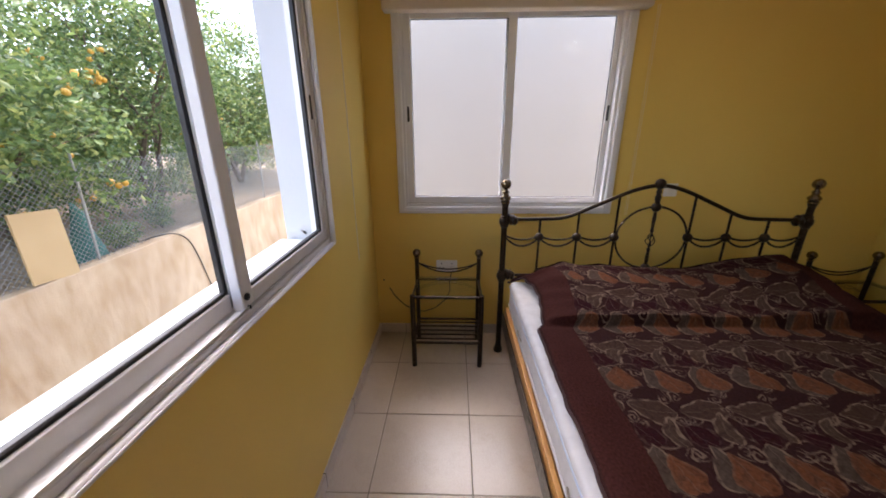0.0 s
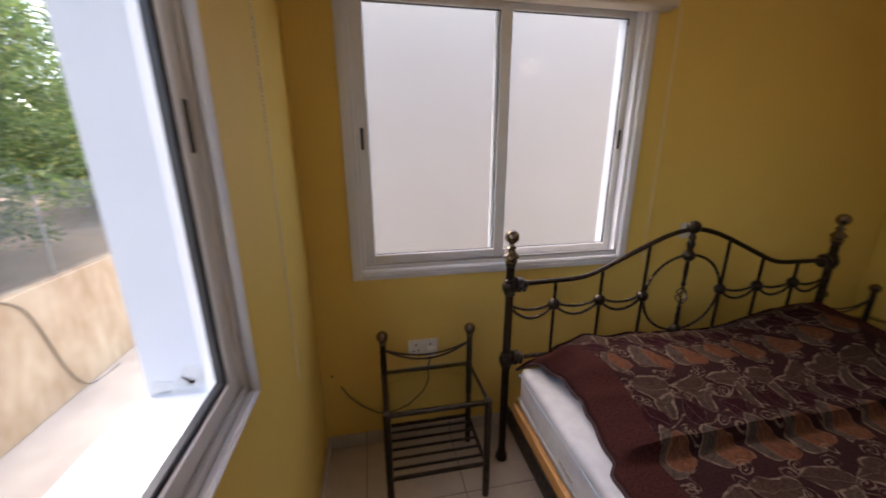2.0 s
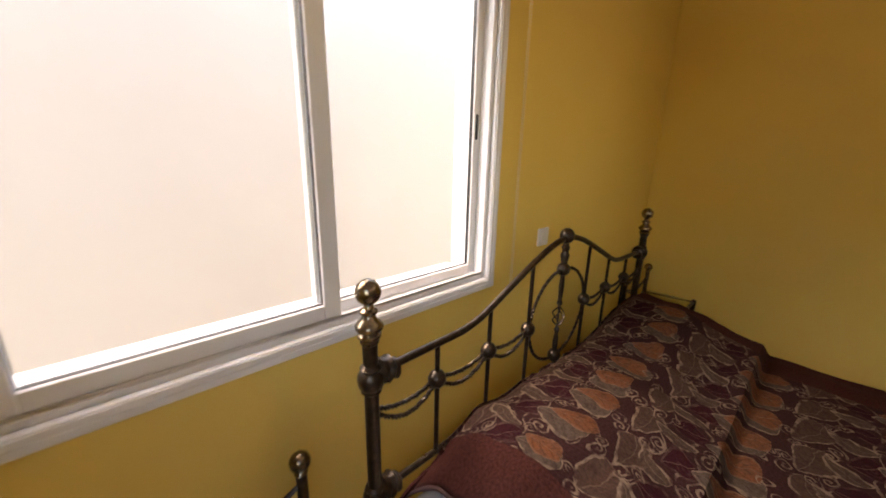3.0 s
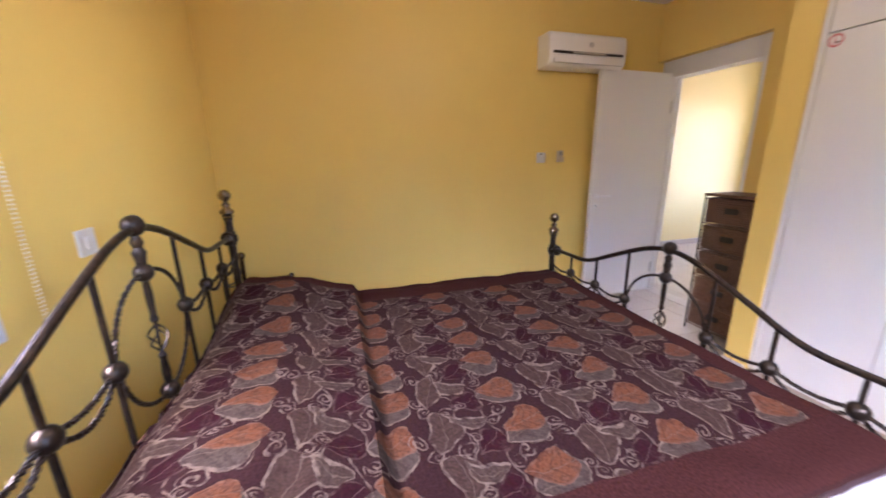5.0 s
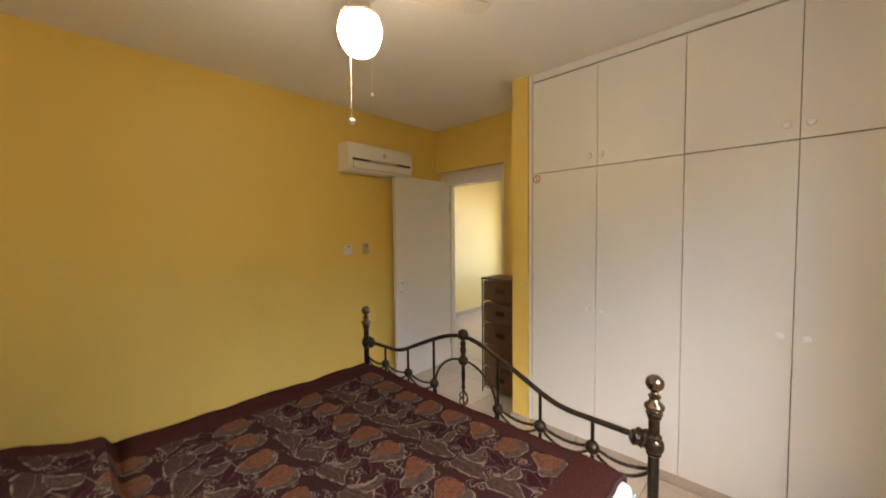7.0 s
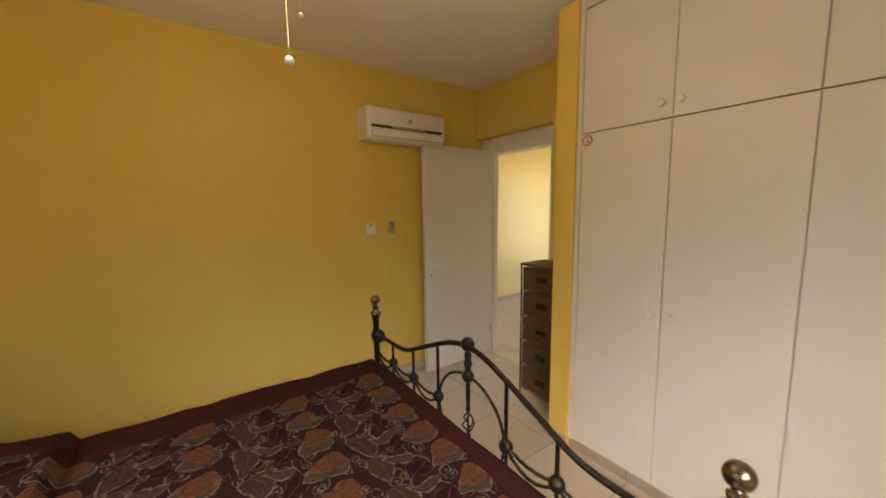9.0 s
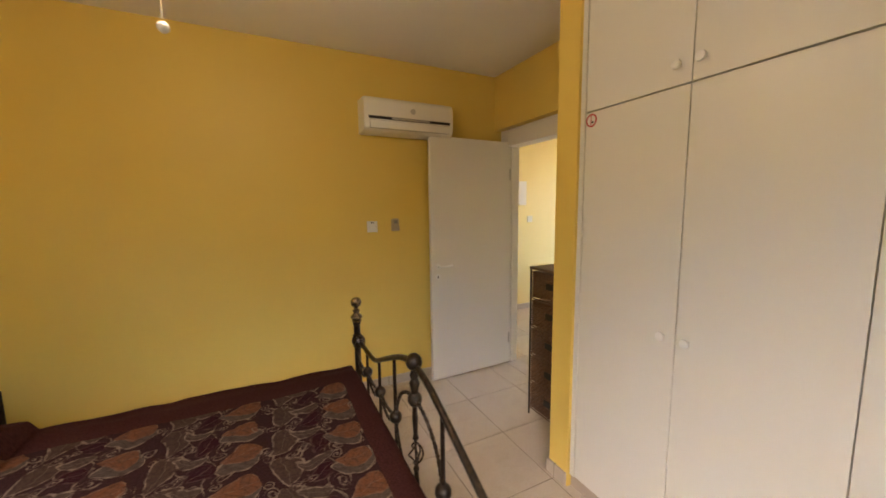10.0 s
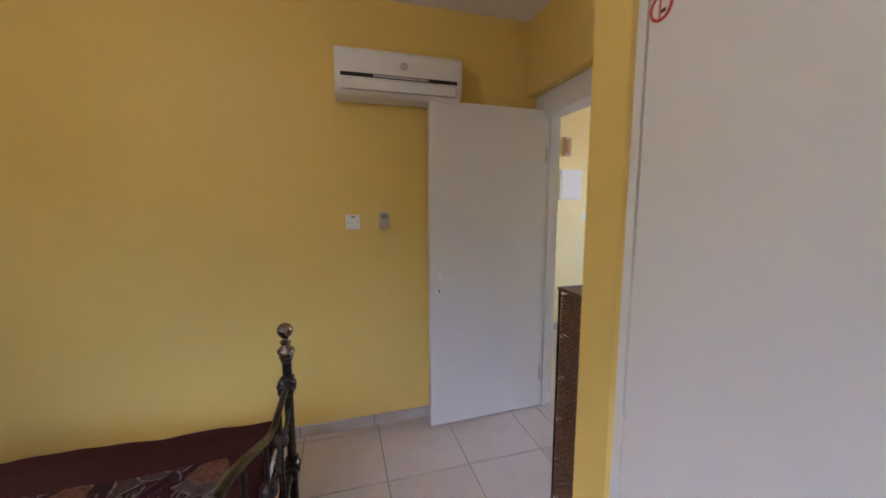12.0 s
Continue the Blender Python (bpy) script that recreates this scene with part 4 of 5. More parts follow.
so = plate("double_socket", (0.135, YF, 0.546), (0.150, 0.088), "y", PLASTIC, "white double wall socket above the skirting", "socket")
for dx in (-0.037, 0.037):
    part("face", boxed(0.135 + dx - 0.034, 0.135 + dx + 0.034, YF - 0.0125, YF - 0.0095, 0.51, 0.582, bevel=0.001), PLASTIC, so)
    for ex, ez in ((0.0, 0.02), (-0.012, -0.012), (0.012, -0.012)):
        part("pin_hole", boxed(0.135 + dx + ex - 0.0035, 0.135 + dx + ex + 0.0035, YF - 0.0132, YF - 0.0120, 0.546 + ez - 0.005, 0.546 + ez + 0.005), DARK_SLOT, so)
plug = thing("lamp_cable", (0.172, YF - 0.02, 0.536), "black plug and loose cable hanging from the wall socket", "cable")
part("plug_body", boxed(0.150, 0.196, YF - 0.05, YF - 0.0135, 0.515, 0.555, bevel=0.008), PLASTIC, plug, "white plug")
part("lead", tubed([(0.172, YF - 0.035, 0.515), (0.155, YF - 0.03, 0.45), (0.158, YF - 0.02, 0.36), (0.13, YF - 0.016, 0.29), (0.05, YF - 0.014, 0.215), (-0.03, YF - 0.014, 0.185), (-0.11, YF - 0.012, 0.19), (-0.19, YF - 0.010, 0.245), (-0.25, YF - 0.008, 0.31), (-0.285, YF - 0.004, 0.37)], 0.0035, 6), CABLE, plug, smooth=True)
hole = thing("cable_hole", (-0.324, YF, 0.431), "small dark screw hole in the yellow wall", "hole")
part("plug_hole", turned_part((-0.324, YF, 0.431), [(0.006, 0.0), (0.005, -0.002)], 10, "y"), DARK_SLOT, hole)
so2 = plate("light_switch", (1.60, YF, 1.09), (0.085, 0.085), "y", PLASTIC, "white square wall switch above the headboard", "switch")
part("rocker", boxed(1.585, 1.615, YF - 0.015, YF - 0.009, 1.07, 1.11, bevel=0.002), PLASTIC, so2)


# ---- roller blinds ----
def bead_chain(t, at, z0, z1, axis, gap):
    x, y = at
    for s in (-1, 1):
        bm = bmesh.new()
        dx, dy = (gap * s, 0) if axis == "x" else (0, gap * s)
        tube(bm, [(x + dx, y + dy, z0), (x + dx, y + dy, z1)], 0.0004, 4)
        z = z0
        while z < z1:
            bmesh.ops.create_icosphere(bm, subdivisions=1, radius=0.0031, matrix=Matrix.Translation((x + dx, y + dy, z)))
            z += 0.011
        part("bead_chain", bm, BEAD, t, "thin beaded pull chain", smooth=True)


b2 = thing("roller_blind", (0.52, YF, 2.17), "beige roller blind rolled up in its cassette above the window", "roller blind", "roller blinds")
part("cassette", boxed(-0.228, 1.272, YF - 0.085, YF, 2.108, 2.215, bevel=0.012, seg=3), BLIND, b2, smooth=True)
bead_chain(b2, (1.322, YF - 0.035), 0.935, 2.13, "x", 0.006)
b1 = thing("roller_blind", (XL, 1.12, 2.17), "beige roller blind rolled up in its cassette above the window", "roller blind", "roller blinds")
part("cassette", boxed(XL, XL + 0.085, 0.35, 1.99, 2.118, 2.225, bevel=0.012, seg=3), BLIND, b1, smooth=True)
bead_chain(b1, (XL + 0.02, 2.15), 0.775, 2.13, "y", 0.004)

# ---- ceiling fan ----
FX, FY = 1.362, 1.067
fan = thing("ceiling_fan", (FX, FY, CEIL), "cream ceiling fan with a lit opal globe light", "ceiling fan")
part("canopy", turned_part((FX, FY, 0), [(0.018, 2.535), (0.058, 2.555), (0.066, 2.575), (0.066, CEIL)], 20), FANWOOD, fan, smooth=True)
part("rod", tubed([(FX, FY, 2.50), (FX, FY, 2.545)], 0.014, 10), FANWOOD, fan, smooth=True)
part("motor", turned_part((FX, FY, 0), [(0.05, 2.405), (0.085, 2.412), (0.102, 2.430), (0.105, 2.468), (0.088, 2.495), (0.05, 2.507)], 24), FANWOOD, fan, smooth=True)
part("switch_housing", turned_part((FX, FY, 0), [(0.034, 2.318), (0.042, 2.326), (0.042, 2.372), (0.064, 2.382), (0.068, 2.402), (0.05, 2.410)], 22), FANWOOD, fan, smooth=True)
# wide holder rim, added to keep the globe's light off the housing
part("shading_glass_holder", turned_part((FX, FY, 0), [(0.058, 2.2945), (0.073, 2.288), (0.076, 2.296), (0.064, 2.310), (0.036, 2.322)], 24), FANWOOD, fan, smooth=True)
part("globe", turned_part((FX, FY, 0), [(0.010, 2.156), (0.034, 2.160), (0.056, 2.174), (0.073, 2.202), (0.082, 2.234), (0.0835, 2.254), (0.077, 2.278), (0.060, 2.292), (0.050, 2.294)], 26), GLOBE, fan, "glowing opal glass globe", smooth=True)
for k in range(4):
    q = radians(-118 + 90 * k)
    m = Matrix.Translation((FX, FY, 2.425)) @ Matrix.Rotation(q, 4, "Z") @ Matrix.Rotation(radians(11), 4, "X")
    bm = bmesh.new()
    outline = [(0.17, -0.045), (0.22, -0.058), (0.40, -0.064), (0.505, -0.064), (0.528, -0.050), (0.535, 0.0), (0.528, 0.050), (0.505, 0.064), (0.40, 0.064), (0.22, 0.058), (0.17, 0.045)]
    lo = [bm.verts.new(m @ Vector((a, b, -0.003))) for a, b in outline]
    hi = [bm.verts.new(m @ Vector((a, b, 0.003))) for a, b in outline]
    bm.faces.new(lo[::-1])
    bm.faces.new(hi)
    for i in range(len(outline)):
        bm.faces.new((lo[i], lo[(i + 1) % len(outline)], hi[(i + 1) % len(outline)], hi[i]))
    blade = part("blade", bm, FANWOOD, fan)
    arm = bmesh.new()
    for b in (-0.03, 0.03):
        tube(arm, [m @ Vector(p) for p in ((0.09, b * 0.3, -0.002), (0.14, b * 0.6, -0.008), (0.19, b, -0.007), (0.23, b, -0.006))], 0.007, 6)
    for a, b in ((0.19, -0.03), (0.19, 0.03), (0.23, 0.0)):
        lathe(arm, m @ Vector((a, b, -0.008)), [(0.005, -0.004), (0.005, 0.004)], 8)
    part("blade_arm", arm, FANWOOD, blade)
for dx, dy, z0, z1 in ((0.070, 0.0, 1.925, 2.375), (-0.072, 0.0, 1.99, 2.375)):
    c = part("pull_cord", tubed([(FX + dx * 0.5, FY, z1), (FX + dx * 0.95, FY, z1 - 0.04), (FX + dx, FY + dy, z1 - 0.1), (FX + dx, FY + dy, z0 + 0.02)], 0.0011, 5), BEAD, fan, "thin pull cord")
    part("toggle", turned_part((FX + dx, FY + dy, z0), ball(0.014 if dx > 0 else 0.007, 0.0, 6), 10), PLASTIC, c, smooth=True)


# ---- wicker drawer tower ----
chest = thing("wicker_drawer_tower", (1.975, -0.87, 0), "tall narrow stand with five dark brown wicker drawers", "drawer unit")
CX0, CX1, CY0, CY1 = 1.775, 2.168, -1.005, -0.735
for x in (CX0, CX1):
    for y in (CY0, CY1):
        part("post", tubed([(x, y, 0), (x, y, 1.045)], 0.006, 6), IRON, chest)
part("top", boxed(CX0 - 0.008, CX1 + 0.008, CY0 - 0.008, CY1 + 0.008, 1.045, 1.062, bevel=0.004), WICKER, chest)


def wicker_drawer(z0, z1):
    x0, x1, y0, y1 = CX0 + 0.018, CX1 - 0.018, CY0 + 0.01, CY1 + 0.004
    d = part("drawer", boxed(x0, x1, y0, y1 - 0.006, z0, z1, bevel=0.006), WICKER, chest)
    rows = int((z1 - z0) / 0.014)
    for side in (0, 1):
        bm = bmesh.new()
        for r in range(rows):
            z = z0 + (r + 0.5) * (z1 - z0) / rows
            n = 22
            pts = []
            for k in range(n + 1):
                u = k / n
                w = 0.003 * (1 if (k + r) % 2 else -1)
                if side == 0:
                    x = x0 + u * (x1 - x0)
                    if abs(x - (x0 + x1) / 2) < 0.045 and 0.35 < (z - z0) / (z1 - z0) < 0.72:
                        w = -0.012
                    pts.append((x, y1 - 0.004 + w, z))
                else:
                    pts.append((x1 - 0.001 + w, y0 + u * (y1 - y0), z))
            tube(bm, pts, 0.0058, 5)
        part("weave", bm, WICKER, d)
    zc = z0 + 0.54 * (z1 - z0)
    # solid dark block in place of the shade inside the grip
    part("grip_hole", boxed((x0 + x1) / 2 - 0.045, (x0 + x1) / 2 + 0.045, y1 - 0.008, y1 + 0.0035, zc - 0.02, zc + 0.02, bevel=0.004), DARK_SLOT, d, "dark grip hole")


for k in range(5):
    z0 = 0.05 + k * 0.199
    wicker_drawer(z0 + 0.010, z0 + 0.186)
    for y in (CY0, CY1):
        part("cross_wire", tubed([(CX0, y, z0), (CX1, y, z0)], 0.004, 6), WICKER, chest)
    for x in (CX0, CX1):
        part("cross_wire", tubed([(x, CY0, z0), (x, CY1, z0)], 0.004, 6), WICKER, chest)

# ---- hall wall fittings ----
fuse = thing("fuse_box", (HX, -2.26, 1.65), "white flush fuse box cover on the hall wall", "fuse box")
part("cover", boxed(HX - 0.018, HX, -2.40, -2.125, 1.485, 1.81, bevel=0.004), PLASTIC, fuse)
part("flap", boxed(HX - 0.024, HX - 0.017, -2.375, -2.15, 1.52, 1.775, bevel=0.003), PLASTIC, fuse)
chime = thing("door_chime", (HX, -2.19, 2.03), "small brown and white door chime on the hall wall", "door chime")
part("case", boxed(HX - 0.05, HX, -2.235, -2.145, 1.95, 2.15, bevel=0.006), CREAM, chime)
part("front", boxed(HX - 0.058, HX - 0.049, -2.21, -2.165, 1.98, 2.12, bevel=0.003), PINE, chime)
hs = plate("hall_switch", (HX, -2.475, 1.29), (0.085, 0.085), "x", PLASTIC, "white light switch on the hall wall", "switch")
part("rocker", boxed(HX - 0.015, HX - 0.009, -2.49, -2.46, 1.27, 1.31, bevel=0.002), PLASTIC, hs)


# ---- outdoors ----
GZ = -1.55
RX, RTOP = -4.0, -0.02
structure("ground", boxed(-400, 400, -400, 400, GZ - 0.3, GZ), CONCRETE, "grey concrete ground around the house", "ground")
structure("house_base", boxed(XL - WT, HX + 0.15, HY - 0.15, YF + WT, GZ, -0.3), WHITE_OUT, "white rendered base of the house", "wall")
rw = structure("retaining_wall", boxed(RX - 0.22, RX, -6, 22, GZ, RTOP, bevel=0.02), STUCCO, "weathered sandy stucco retaining wall", "garden wall")
structure("garden_soil", boxed(-60, RX - 0.22, -40, 60, GZ, RTOP - 0.08), SOIL, "dry brown garden soil behind the retaining wall", "soil")
structure("neighbour_wall", boxed(-2.2, 9, 5.4, 5.6, GZ, 3.3), NEIGHBOUR, "cream rendered wall of the neighbouring house", "wall")
structure("roof_slab", boxed(XL - WT - 0.25, HX + 0.4, HY - 0.4, YF + WT + 0.1, 2.9, 3.1), WHITE_OUT, "white concrete roof slab", "roof")


def chain_fence():
    f = thing("chain_link_fence", (RX - 0.12, 4, RTOP), "rusty chain-link fence on the retaining wall", "fence")
    y0, y1, h = 1.0, 12.5, 1.15
    for k in range(6):
        y = 2.2 + k * 2.0
        part("post", tubed([(RX - 0.12, y, RTOP), (RX - 0.12, y + 0.05, RTOP + h + 0.1)], 0.015, 8), WIRE, f)
    for s in (1, -1):
        verts, faces = [], []
        y = y0 - h
        while y < y1:
            a, b = (y, y + h) if s > 0 else (y + h, y)
            w = 0.003
            i = len(verts)
            for yy, zz in ((a, RTOP), (b, RTOP + h)):
                for ox, oy in ((-w, 0), (0, -w), (w, 0), (0, w)):
                    verts.append((RX - 0.12 + ox + 0.004 * s, yy + oy * 1.4, zz))
            for q in range(4):
                faces.append((i + q, i + (q + 1) % 4, i + 4 + (q + 1) % 4, i + 4 + q))
            y += 0.062
        me = bpy.data.meshes.new("mesh_wire")
        me.from_pydata(verts, [], faces)
        me.materials.append(WIRE)
        ob = new("mesh_wire", me)
        ob.parent = f
        ob.matrix_parent_inverse = f.matrix_basis.inverted()
        tagged(ob, kind="stuff")


chain_fence()


def citrus_tree(at, height, radius, seed, fruit, label, middle=0.58, low=0.25):
    """Branching trunk, and a crown of folded leaves set in clumps at the twig ends."""
    rnd = random.Random(seed)
    x, y, z = at
    t = thing("citrus_tree", at, label, "tree", "citrus trees in the garden")
    bm = bmesh.new()
    tips = []

    def limb(p, d, ln, r, depth):
        pts, rad = [p], [r]
        for k in range(4):
            d = (d + Vector((rnd.uniform(-0.25, 0.25), rnd.uniform(-0.25, 0.25), rnd.uniform(-0.05, 0.2)))).normalized()
            p = p + d * ln / 4
            pts.append(p)
            rad.append(r * (1 - 0.5 * (k + 1) / 4))
        tube(bm, pts, r, 6, taper=rad)
        tips.append(p)
        if depth:
            for _ in range(3 if depth > 1 else 4):
                dd = (d + Vector((rnd.uniform(-1, 1), rnd.uniform(-1, 1), rnd.uniform(-0.35, 0.6)))).normalized()
                limb(pts[rnd.choice((2, 3, 4))], dd, ln * rnd.uniform(0.55, 0.8), rad[-1] * 0.75, depth - 1)

    for k in range(3):
        q = 2.1 * k + rnd.random()
        limb(Vector((x, y, z)), Vector((0.55 * math.cos(q), 0.55 * math.sin(q), 1)).normalized(), height * 0.42, 0.07, 2)
    part("trunk", bm, BARK, t, smooth=True)
    verts, faces = [], []
    centre = Vector((x, y, z + height * middle))
    blobs = []
    for _ in range(270):
        while True:
            v = Vector((rnd.uniform(-1, 1), rnd.uniform(-1, 1), rnd.uniform(-1, 1)))
            if 0.25 < v.length < 1:
                break
        v *= rnd.uniform(0.8, 1.12)
        blobs.append((centre + Vector((v.x * radius, v.y * radius, v.z * height * 0.46)), rnd.uniform(0.16, 0.34)))
    blobs += [(p, 0.3) for p in tips]
    for c, br in blobs:
        if c.z < z + low:
            continue
        for _ in range(100):
            o = Vector((rnd.gauss(0, 1), rnd.gauss(0, 1), rnd.gauss(0, 0.85))) * br * 0.62
            p = c + o
            d = Vector((rnd.uniform(-1, 1), rnd.uniform(-1, 1), rnd.uniform(-0.9, 0.4))).normalized()
            s = d.orthogonal().normalized()
            s = (Matrix.Rotation(rnd.uniform(0, 6.28), 3, d) @ s)
            up = d.cross(s)
            ln, wd = rnd.uniform(0.06, 0.11), rnd.uniform(0.018, 0.030)
            i = len(verts)
            verts += [p, p + d * ln * 0.5 + s * wd + up * 0.008, p + d * ln, p + d * ln * 0.5 - s * wd + up * 0.008]
            faces += [(i, i + 1, i + 2), (i, i + 2, i + 3)]
    me = bpy.data.meshes.new("crown")
    me.from_pydata([tuple(v) for v in verts], [], faces)
    me.materials.append(LEAF)
    crown = new("crown", me)
    crown.parent, crown.matrix_parent_inverse = t, t.matrix_basis.inverted()
    tagged(crown, "dense green citrus leaves", kind="stuff")
    for k in range(fruit):
        c, br = blobs[rnd.randrange(270)]
        if c.z < z + 0.4:
            continue
        v = (c - centre)
        p = c + Vector((v.x, v.y, 0)).normalized() * 0.12
        for _ in range(rnd.choice((1, 2, 4))):
            spot = p + Vector((rnd.uniform(-0.1, 0.1), rnd.uniform(-0.1, 0.1), rnd.uniform(-0.13, 0.08)))
            part("orange", turned_part(spot, ball(0.037, 0, 6), 8), ORANGE, t, "ripe orange fruit", smooth=True)


citrus_tree((-5.35, 3.5, RTOP - 0.1), 3.9, 1.95, 3, 75, "dense green orange tree hung with ripe fruit", 0.43, 0.95)
citrus_tree((-5.9, 7.2, RTOP - 0.1), 4.7, 2.0, 8, 8, "green orange tree with open branches behind the fence", 0.46)
citrus_tree((-6.4, 11.2, RTOP - 0.1), 4.3, 1.9, 15, 4, "small green citrus tree further along the fence")
citrus_tree((-9.4, 4.4, RTOP - 0.1), 4.6, 2.4, 21, 10, "tall green orange tree behind the others", 0.45)
citrus_tree((-9.8, 9.5, RTOP - 0.1), 4.4, 2.3, 27, 0, "green citrus tree at the back of the garden", 0.47)
citrus_tree((-6.9, 5.5, RTOP - 0.1), 3.0, 1.9, 41, 12, "low dense orange tree behind the fence", 0.40)
citrus_tree((-8.2, 13.4, RTOP - 0.1), 3.6, 2.1, 47, 0, "low green citrus tree along the garden edge", 0.42)
citrus_tree((-5.8, 0.2, RTOP - 0.1), 3.7, 1.7, 33, 14, "green orange tree with fruit near the fence")


def low_shrub(at, radius, height, seed):
    """Small clump of leaves on short stems."""
    rnd = random.Random(seed)
    t = thing("garden_shrub", at, "low light green shrub behind the wire fence", "shrub")
    bm, verts, faces = bmesh.new(), [], []
    foot = Vector(at)
    for k in range(26):
        q, lean = rnd.uniform(0, 6.28), rnd.uniform(0.1, 1.0)
        tip = foot + Vector((math.cos(q) * radius * lean, math.sin(q) * radius * lean, height * rnd.uniform(0.55, 1.0)))
        tube(bm, [foot, foot.lerp(tip, 0.5) + Vector((0, 0, height * 0.12)), tip], 0.004, 5)
        for _ in range(34):
            p = foot.lerp(tip, rnd.uniform(0.35, 1.05)) + Vector((rnd.gauss(0, 1), rnd.gauss(0, 1), rnd.gauss(0, 1))) * 0.05
            d = Vector((rnd.uniform(-1, 1), rnd.uniform(-1, 1), rnd.uniform(-0.3, 0.7))).normalized()
            s = Matrix.Rotation(rnd.uniform(0, 6.28), 3, d) @ d.orthogonal().normalized()
            ln, i = rnd.uniform(0.04, 0.075), len(verts)
            verts += [p, p + d * ln * 0.5 + s * 0.015, p + d * ln, p + d * ln * 0.5 - s * 0.015]
            faces += [(i, i + 1, i + 2), (i, i + 2, i + 3)]
    part("stem", bm, BARK, t, smooth=True)
    me = bpy.data.meshes.new("leaves")
    me.from_pydata([tuple(v) for v in verts], [], faces)
    me.materials.append(LEAF)
    leaves = new("leaves", me)
    leaves.parent, leaves.matrix_parent_inverse = t, t.matrix_basis.inverted()
    tagged(leaves, "light green leaves", kind="stuff")


low_shrub((RX - 0.48, 4.86, RTOP - 0.08), 0.32, 0.34, 51)
low_shrub((RX - 0.7, 5.9, RTOP - 0.08), 0.38, 0.45, 52)

board = part("plywood_board", boxed(-0.012, 0.012, -0.225, 0.225, 0, 0.72, bevel=0.002), PLY)
board.matrix_world = pose(RX - 0.016, 3.62, RTOP, 0, -5.5, 0) @ pose(0, 0, 0, -4, 0, 0)
tagged(board, "tan plywood board leaning on the wire fence", "board")
tarp = bmesh.new()
lathe(tarp, (RX - 0.5, 4.45, RTOP - 0.09), [(0.19, 0.0), (0.17, 0.15), (0.11, 0.4), (0.06, 0.62), (0.015, 0.74)], 14)
for v in tarp.verts:
    v.co += Vector((noise.noise(v.co * 7) * 0.05, noise.noise(v.co * 6 + Vector((3, 0, 0))) * 0.05, 0))
tagged(part("folded_garden_umbrella", tarp, TARP, smooth=True), "teal green folded garden umbrella behind the fence", "umbrella")
HOSE = [Vector((RX - 0.14, 4.8, RTOP + 0.03)), Vector((RX - 0.06, 5.0, RTOP + 0.05)), Vector((RX + 0.010, 5.25, RTOP + 0.02)), Vector((RX + 0.012, 5.50, RTOP - 0.16)), Vector((RX + 0.012, 5.64, RTOP - 0.52)), Vector((RX + 0.012, 5.74, RTOP - 0.95)), Vector((RX + 0.018, 5.86, RTOP - 1.30)), Vector((RX + 0.04, 6.05, GZ + 0.012)), Vector((RX + 0.10, 6.5, GZ + 0.008))]


def smooth_line(pts, n=6):
    """Catmull-Rom curve through points."""
    out = []
    for i in range(len(pts) - 1):
        p0, p1, p2, p3 = pts[max(i - 1, 0)], pts[i], pts[i + 1], pts[min(i + 2, len(pts) - 1)]
        for k in range(n):
            u = k / n
            out.append(0.5 * (2 * p1 + (p2 - p0) * u + (2 * p0 - 5 * p1 + 4 * p2 - p3) * u * u + (3 * p1 - p0 - 3 * p2 + p3) * u ** 3))
    return out + [pts[-1]]


hose = part("garden_hose", tubed(smooth_line(HOSE), 0.0075, 7), CABLE, smooth=True)
tagged(hose, "black hose hanging over the retaining wall", "hose")


def far_house(at, size, floors, label):
    x, y = at
    sx, sy = size
    h = floors * 3.0
    t = thing("far_house", (x, y, GZ), label, "house")
    part("wall", boxed(x - sx / 2, x + sx / 2, y - sy / 2, y + sy / 2, GZ, GZ + h), FARWHITE, t)
    part("roof", boxed(x - sx / 2 - 0.3, x + sx / 2 + 0.3, y - sy / 2 - 0.3, y + sy / 2 + 0.3, GZ + h, GZ + h + 0.25), FARWHITE, t)
    for f in range(floors):
        z = GZ + f * 3.0 + 1.0
        for k in range(3):
            yy = y - sy / 2 + (k + 0.5) * sy / 3
            w = part("window", boxed(x + sx / 2, x + sx / 2 + 0.06, yy - 0.65, yy + 0.65, z, z + 1.3, bevel=0.01), ALU, t)
            part("pane", boxed(x + sx / 2 + 0.06, x + sx / 2 + 0.07, yy - 0.57, yy + 0.57, z + 0.08, z + 1.22), FARGLASS, w)
        if f:
            b = part("balcony", boxed(x + sx / 2, x + sx / 2 + 1.2, y - sy / 2, y + sy / 2, z - 1.1, z - 0.95), FARWHITE, t)
            for k in range(24):
                yy = y - sy / 2 + k * sy / 23
                part("baluster", boxed(x + sx / 2 + 1.15, x + sx / 2 + 1.18, yy - 0.015, yy + 0.015, z - 0.95, z - 0.05), WIRE, b)
            part("handrail", boxed(x + sx / 2 + 1.14, x + sx / 2 + 1.19, y - sy / 2, y + sy / 2, z - 0.05, z), WIRE, b)


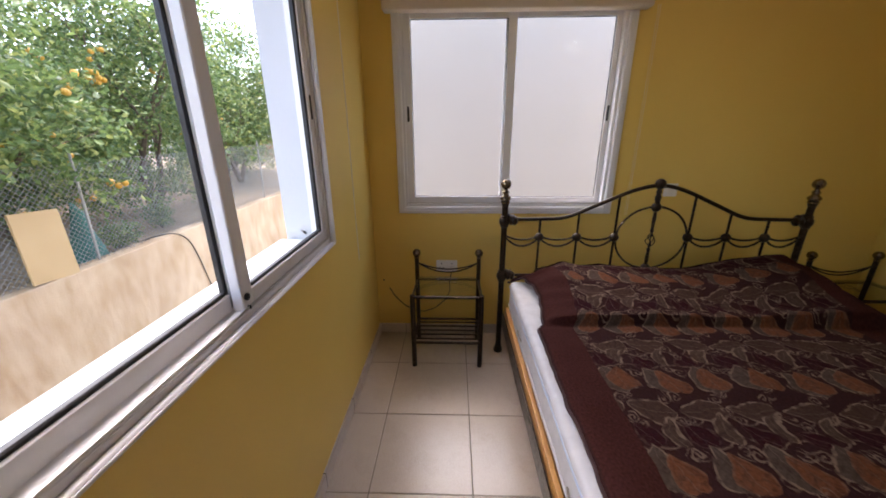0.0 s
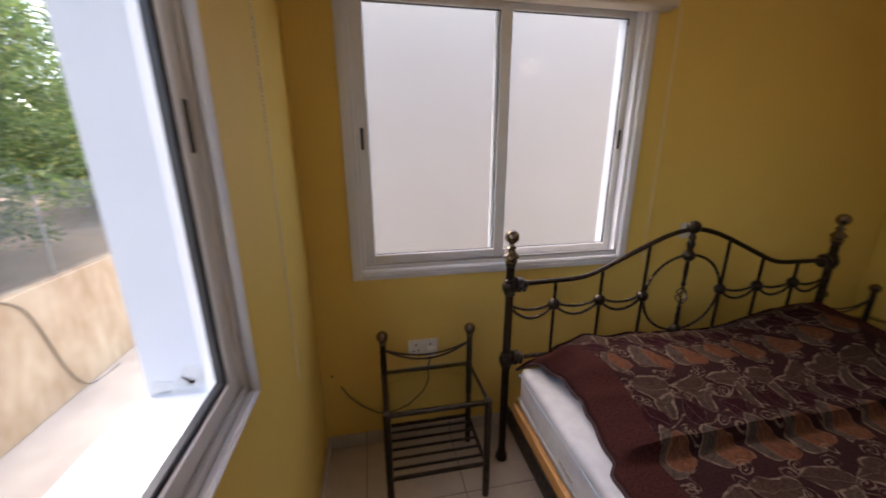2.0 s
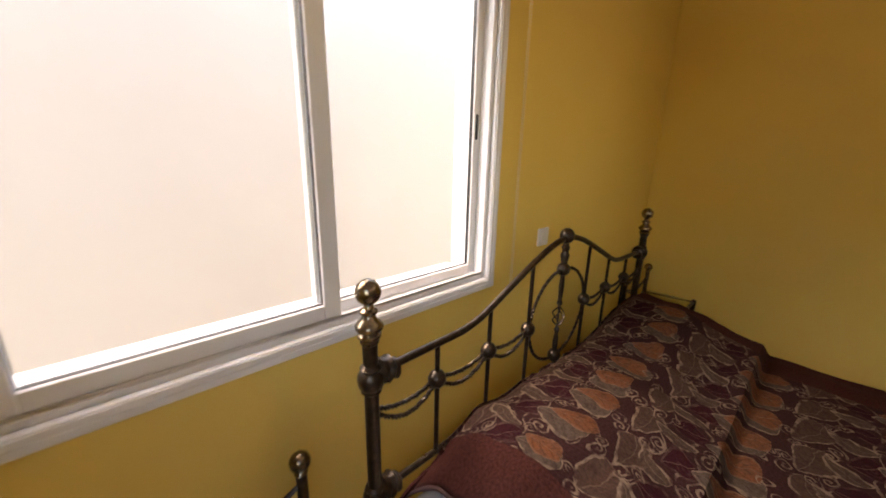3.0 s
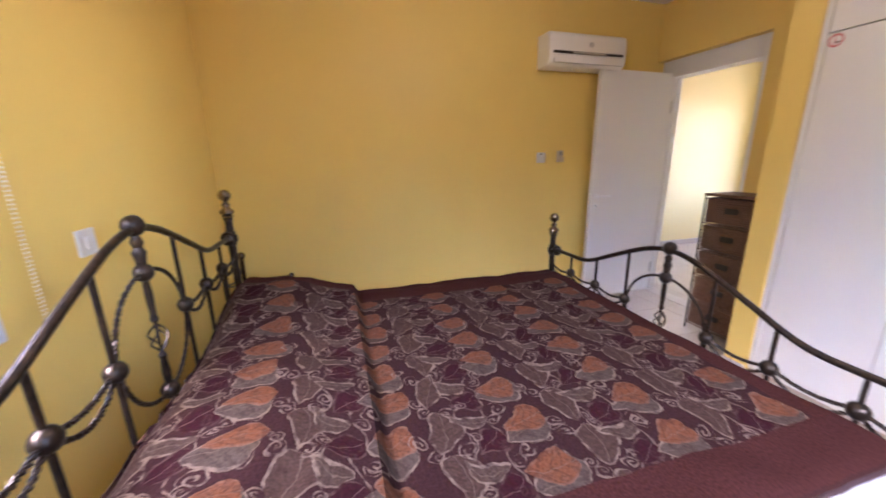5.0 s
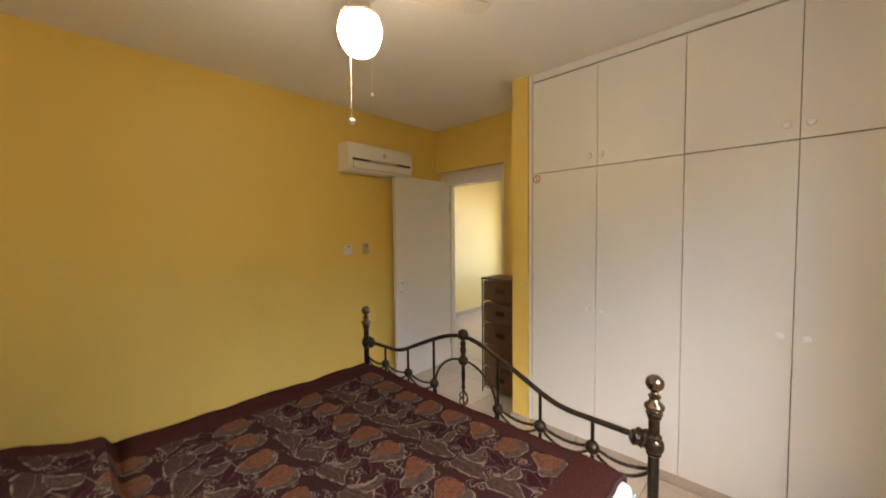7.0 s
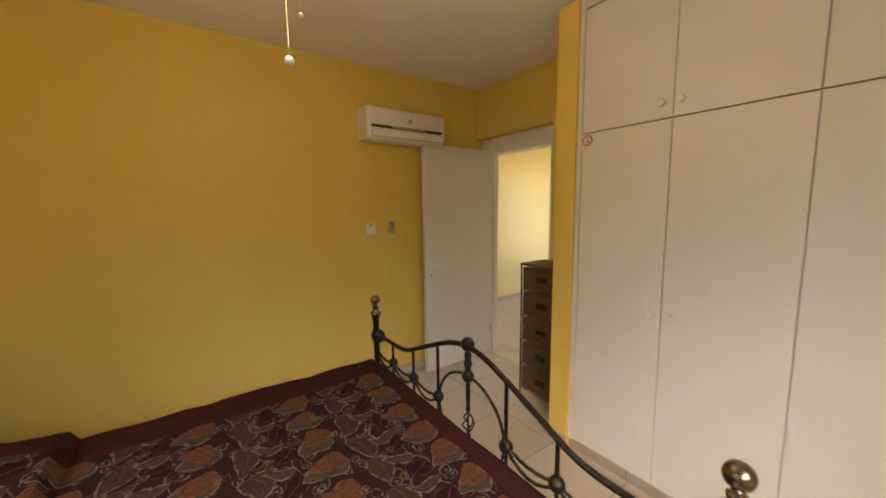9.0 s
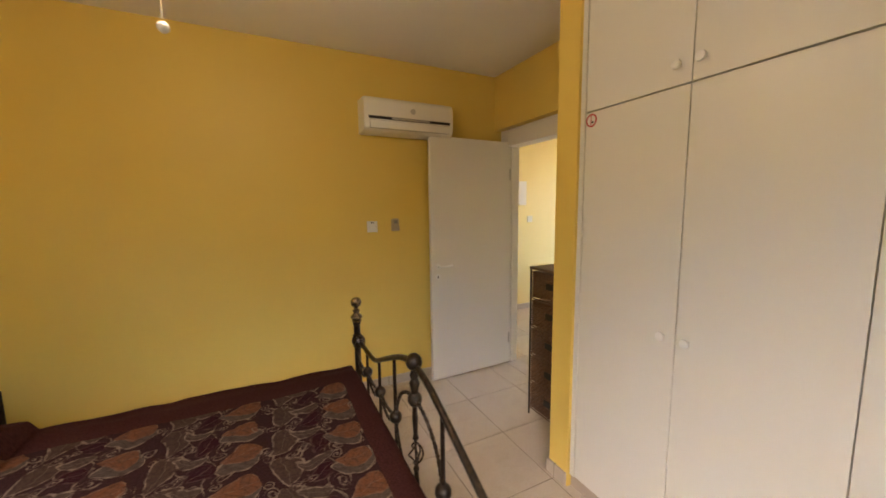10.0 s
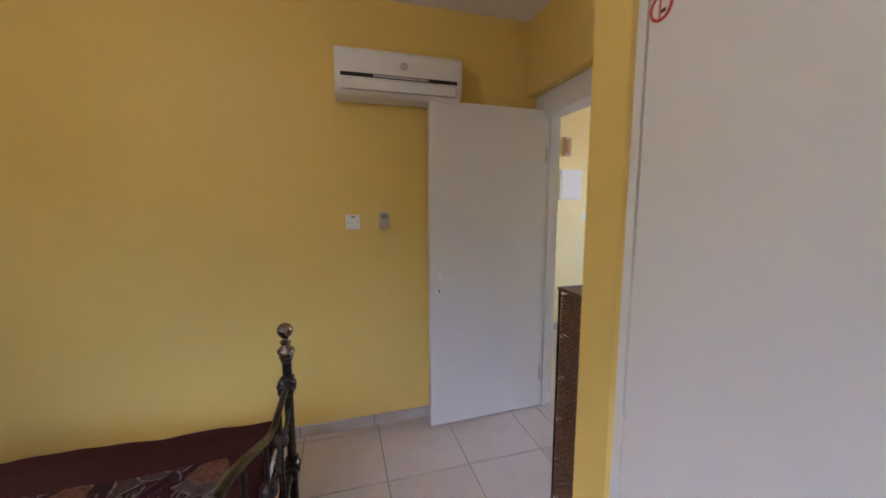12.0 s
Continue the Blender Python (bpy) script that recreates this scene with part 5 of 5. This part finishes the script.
far_house((-22, 9), (7, 10), 2, "pale two-storey house with balconies behind the trees")
far_house((-19, 27), (7, 9), 1, "low pale house with a terrace behind the garden")
shed = part("terracotta_shed", boxed(-11.6, -10.2, 21.2, 23.0, RTOP - 0.08, RTOP + 0.9, bevel=0.02), TERRACOTTA)
tagged(shed, "low terracotta red planter wall beyond the trees", "planter")

# ---- floor tiles ----
P = 0.4495
TX0, TY0 = 0.272, -0.440


def tile_mesh(w, d):
    return finish(boxed(-w / 2, w / 2, -d / 2, d / 2, -0.0039, 0.0, bevel=0.0012, seg=1), "tile", TILE)


tiles = {}


def lay(x0, x1, y0, y1, ly, lx):
    for i in range(math.floor((x0 - lx) / P), math.ceil((x1 - lx) / P)):
        for j in range(math.floor((y0 - ly) / P), math.ceil((y1 - ly) / P)):
            a, b = max(lx + i * P, x0), min(lx + (i + 1) * P, x1)
            c, d = max(ly + j * P, y0), min(ly + (j + 1) * P, y1)
            w, h = round(b - a - 0.004, 4), round(d - c - 0.004, 4)
            if w < 0.01 or h < 0.01:
                continue
            if (w, h) not in tiles:
                tiles[(w, h)] = tile_mesh(w, h)
            ob = new("tile", tiles[(w, h)])
            ob.location = ((a + b) / 2, (c + d) / 2, 0)
            ob.parent = floor


lay(XL, XR, YH, YF, TY0, TX0)
lay(0.6, HX, HY, YH, TY0, TX0)

# damp grey stains low on the window reveal
for sx, sz, sw, sh in ((-0.470, 1.050, 0.030, 0.026), (-0.500, 1.036, 0.020, 0.012), (-0.545, 1.030, 0.022, 0.015), (-0.515, 1.0155, 0.052, 0.004)):
    st = bmesh.new()
    ring_ = []
    for k in range(30):
        q = 2 * math.pi * k / 30
        r = 1.0 + 0.45 * noise.noise(Vector((math.cos(q) * 1.7, math.sin(q) * 2.3, sx * 40)))
        ring_.append(st.verts.new((sx + sw * r * math.cos(q), W1Y1 - 0.0012, sz + sh * r * math.sin(q))))
    st.faces.new(ring_)
    r = bmesh.ops.extrude_face_region(st, geom=st.faces[:])
    bmesh.ops.translate(st, verts=[v for v in r["geom"] if isinstance(v, bmesh.types.BMVert)], vec=(0, 0.0012, 0))
    part("damp_stain", st, STAIN, wl)
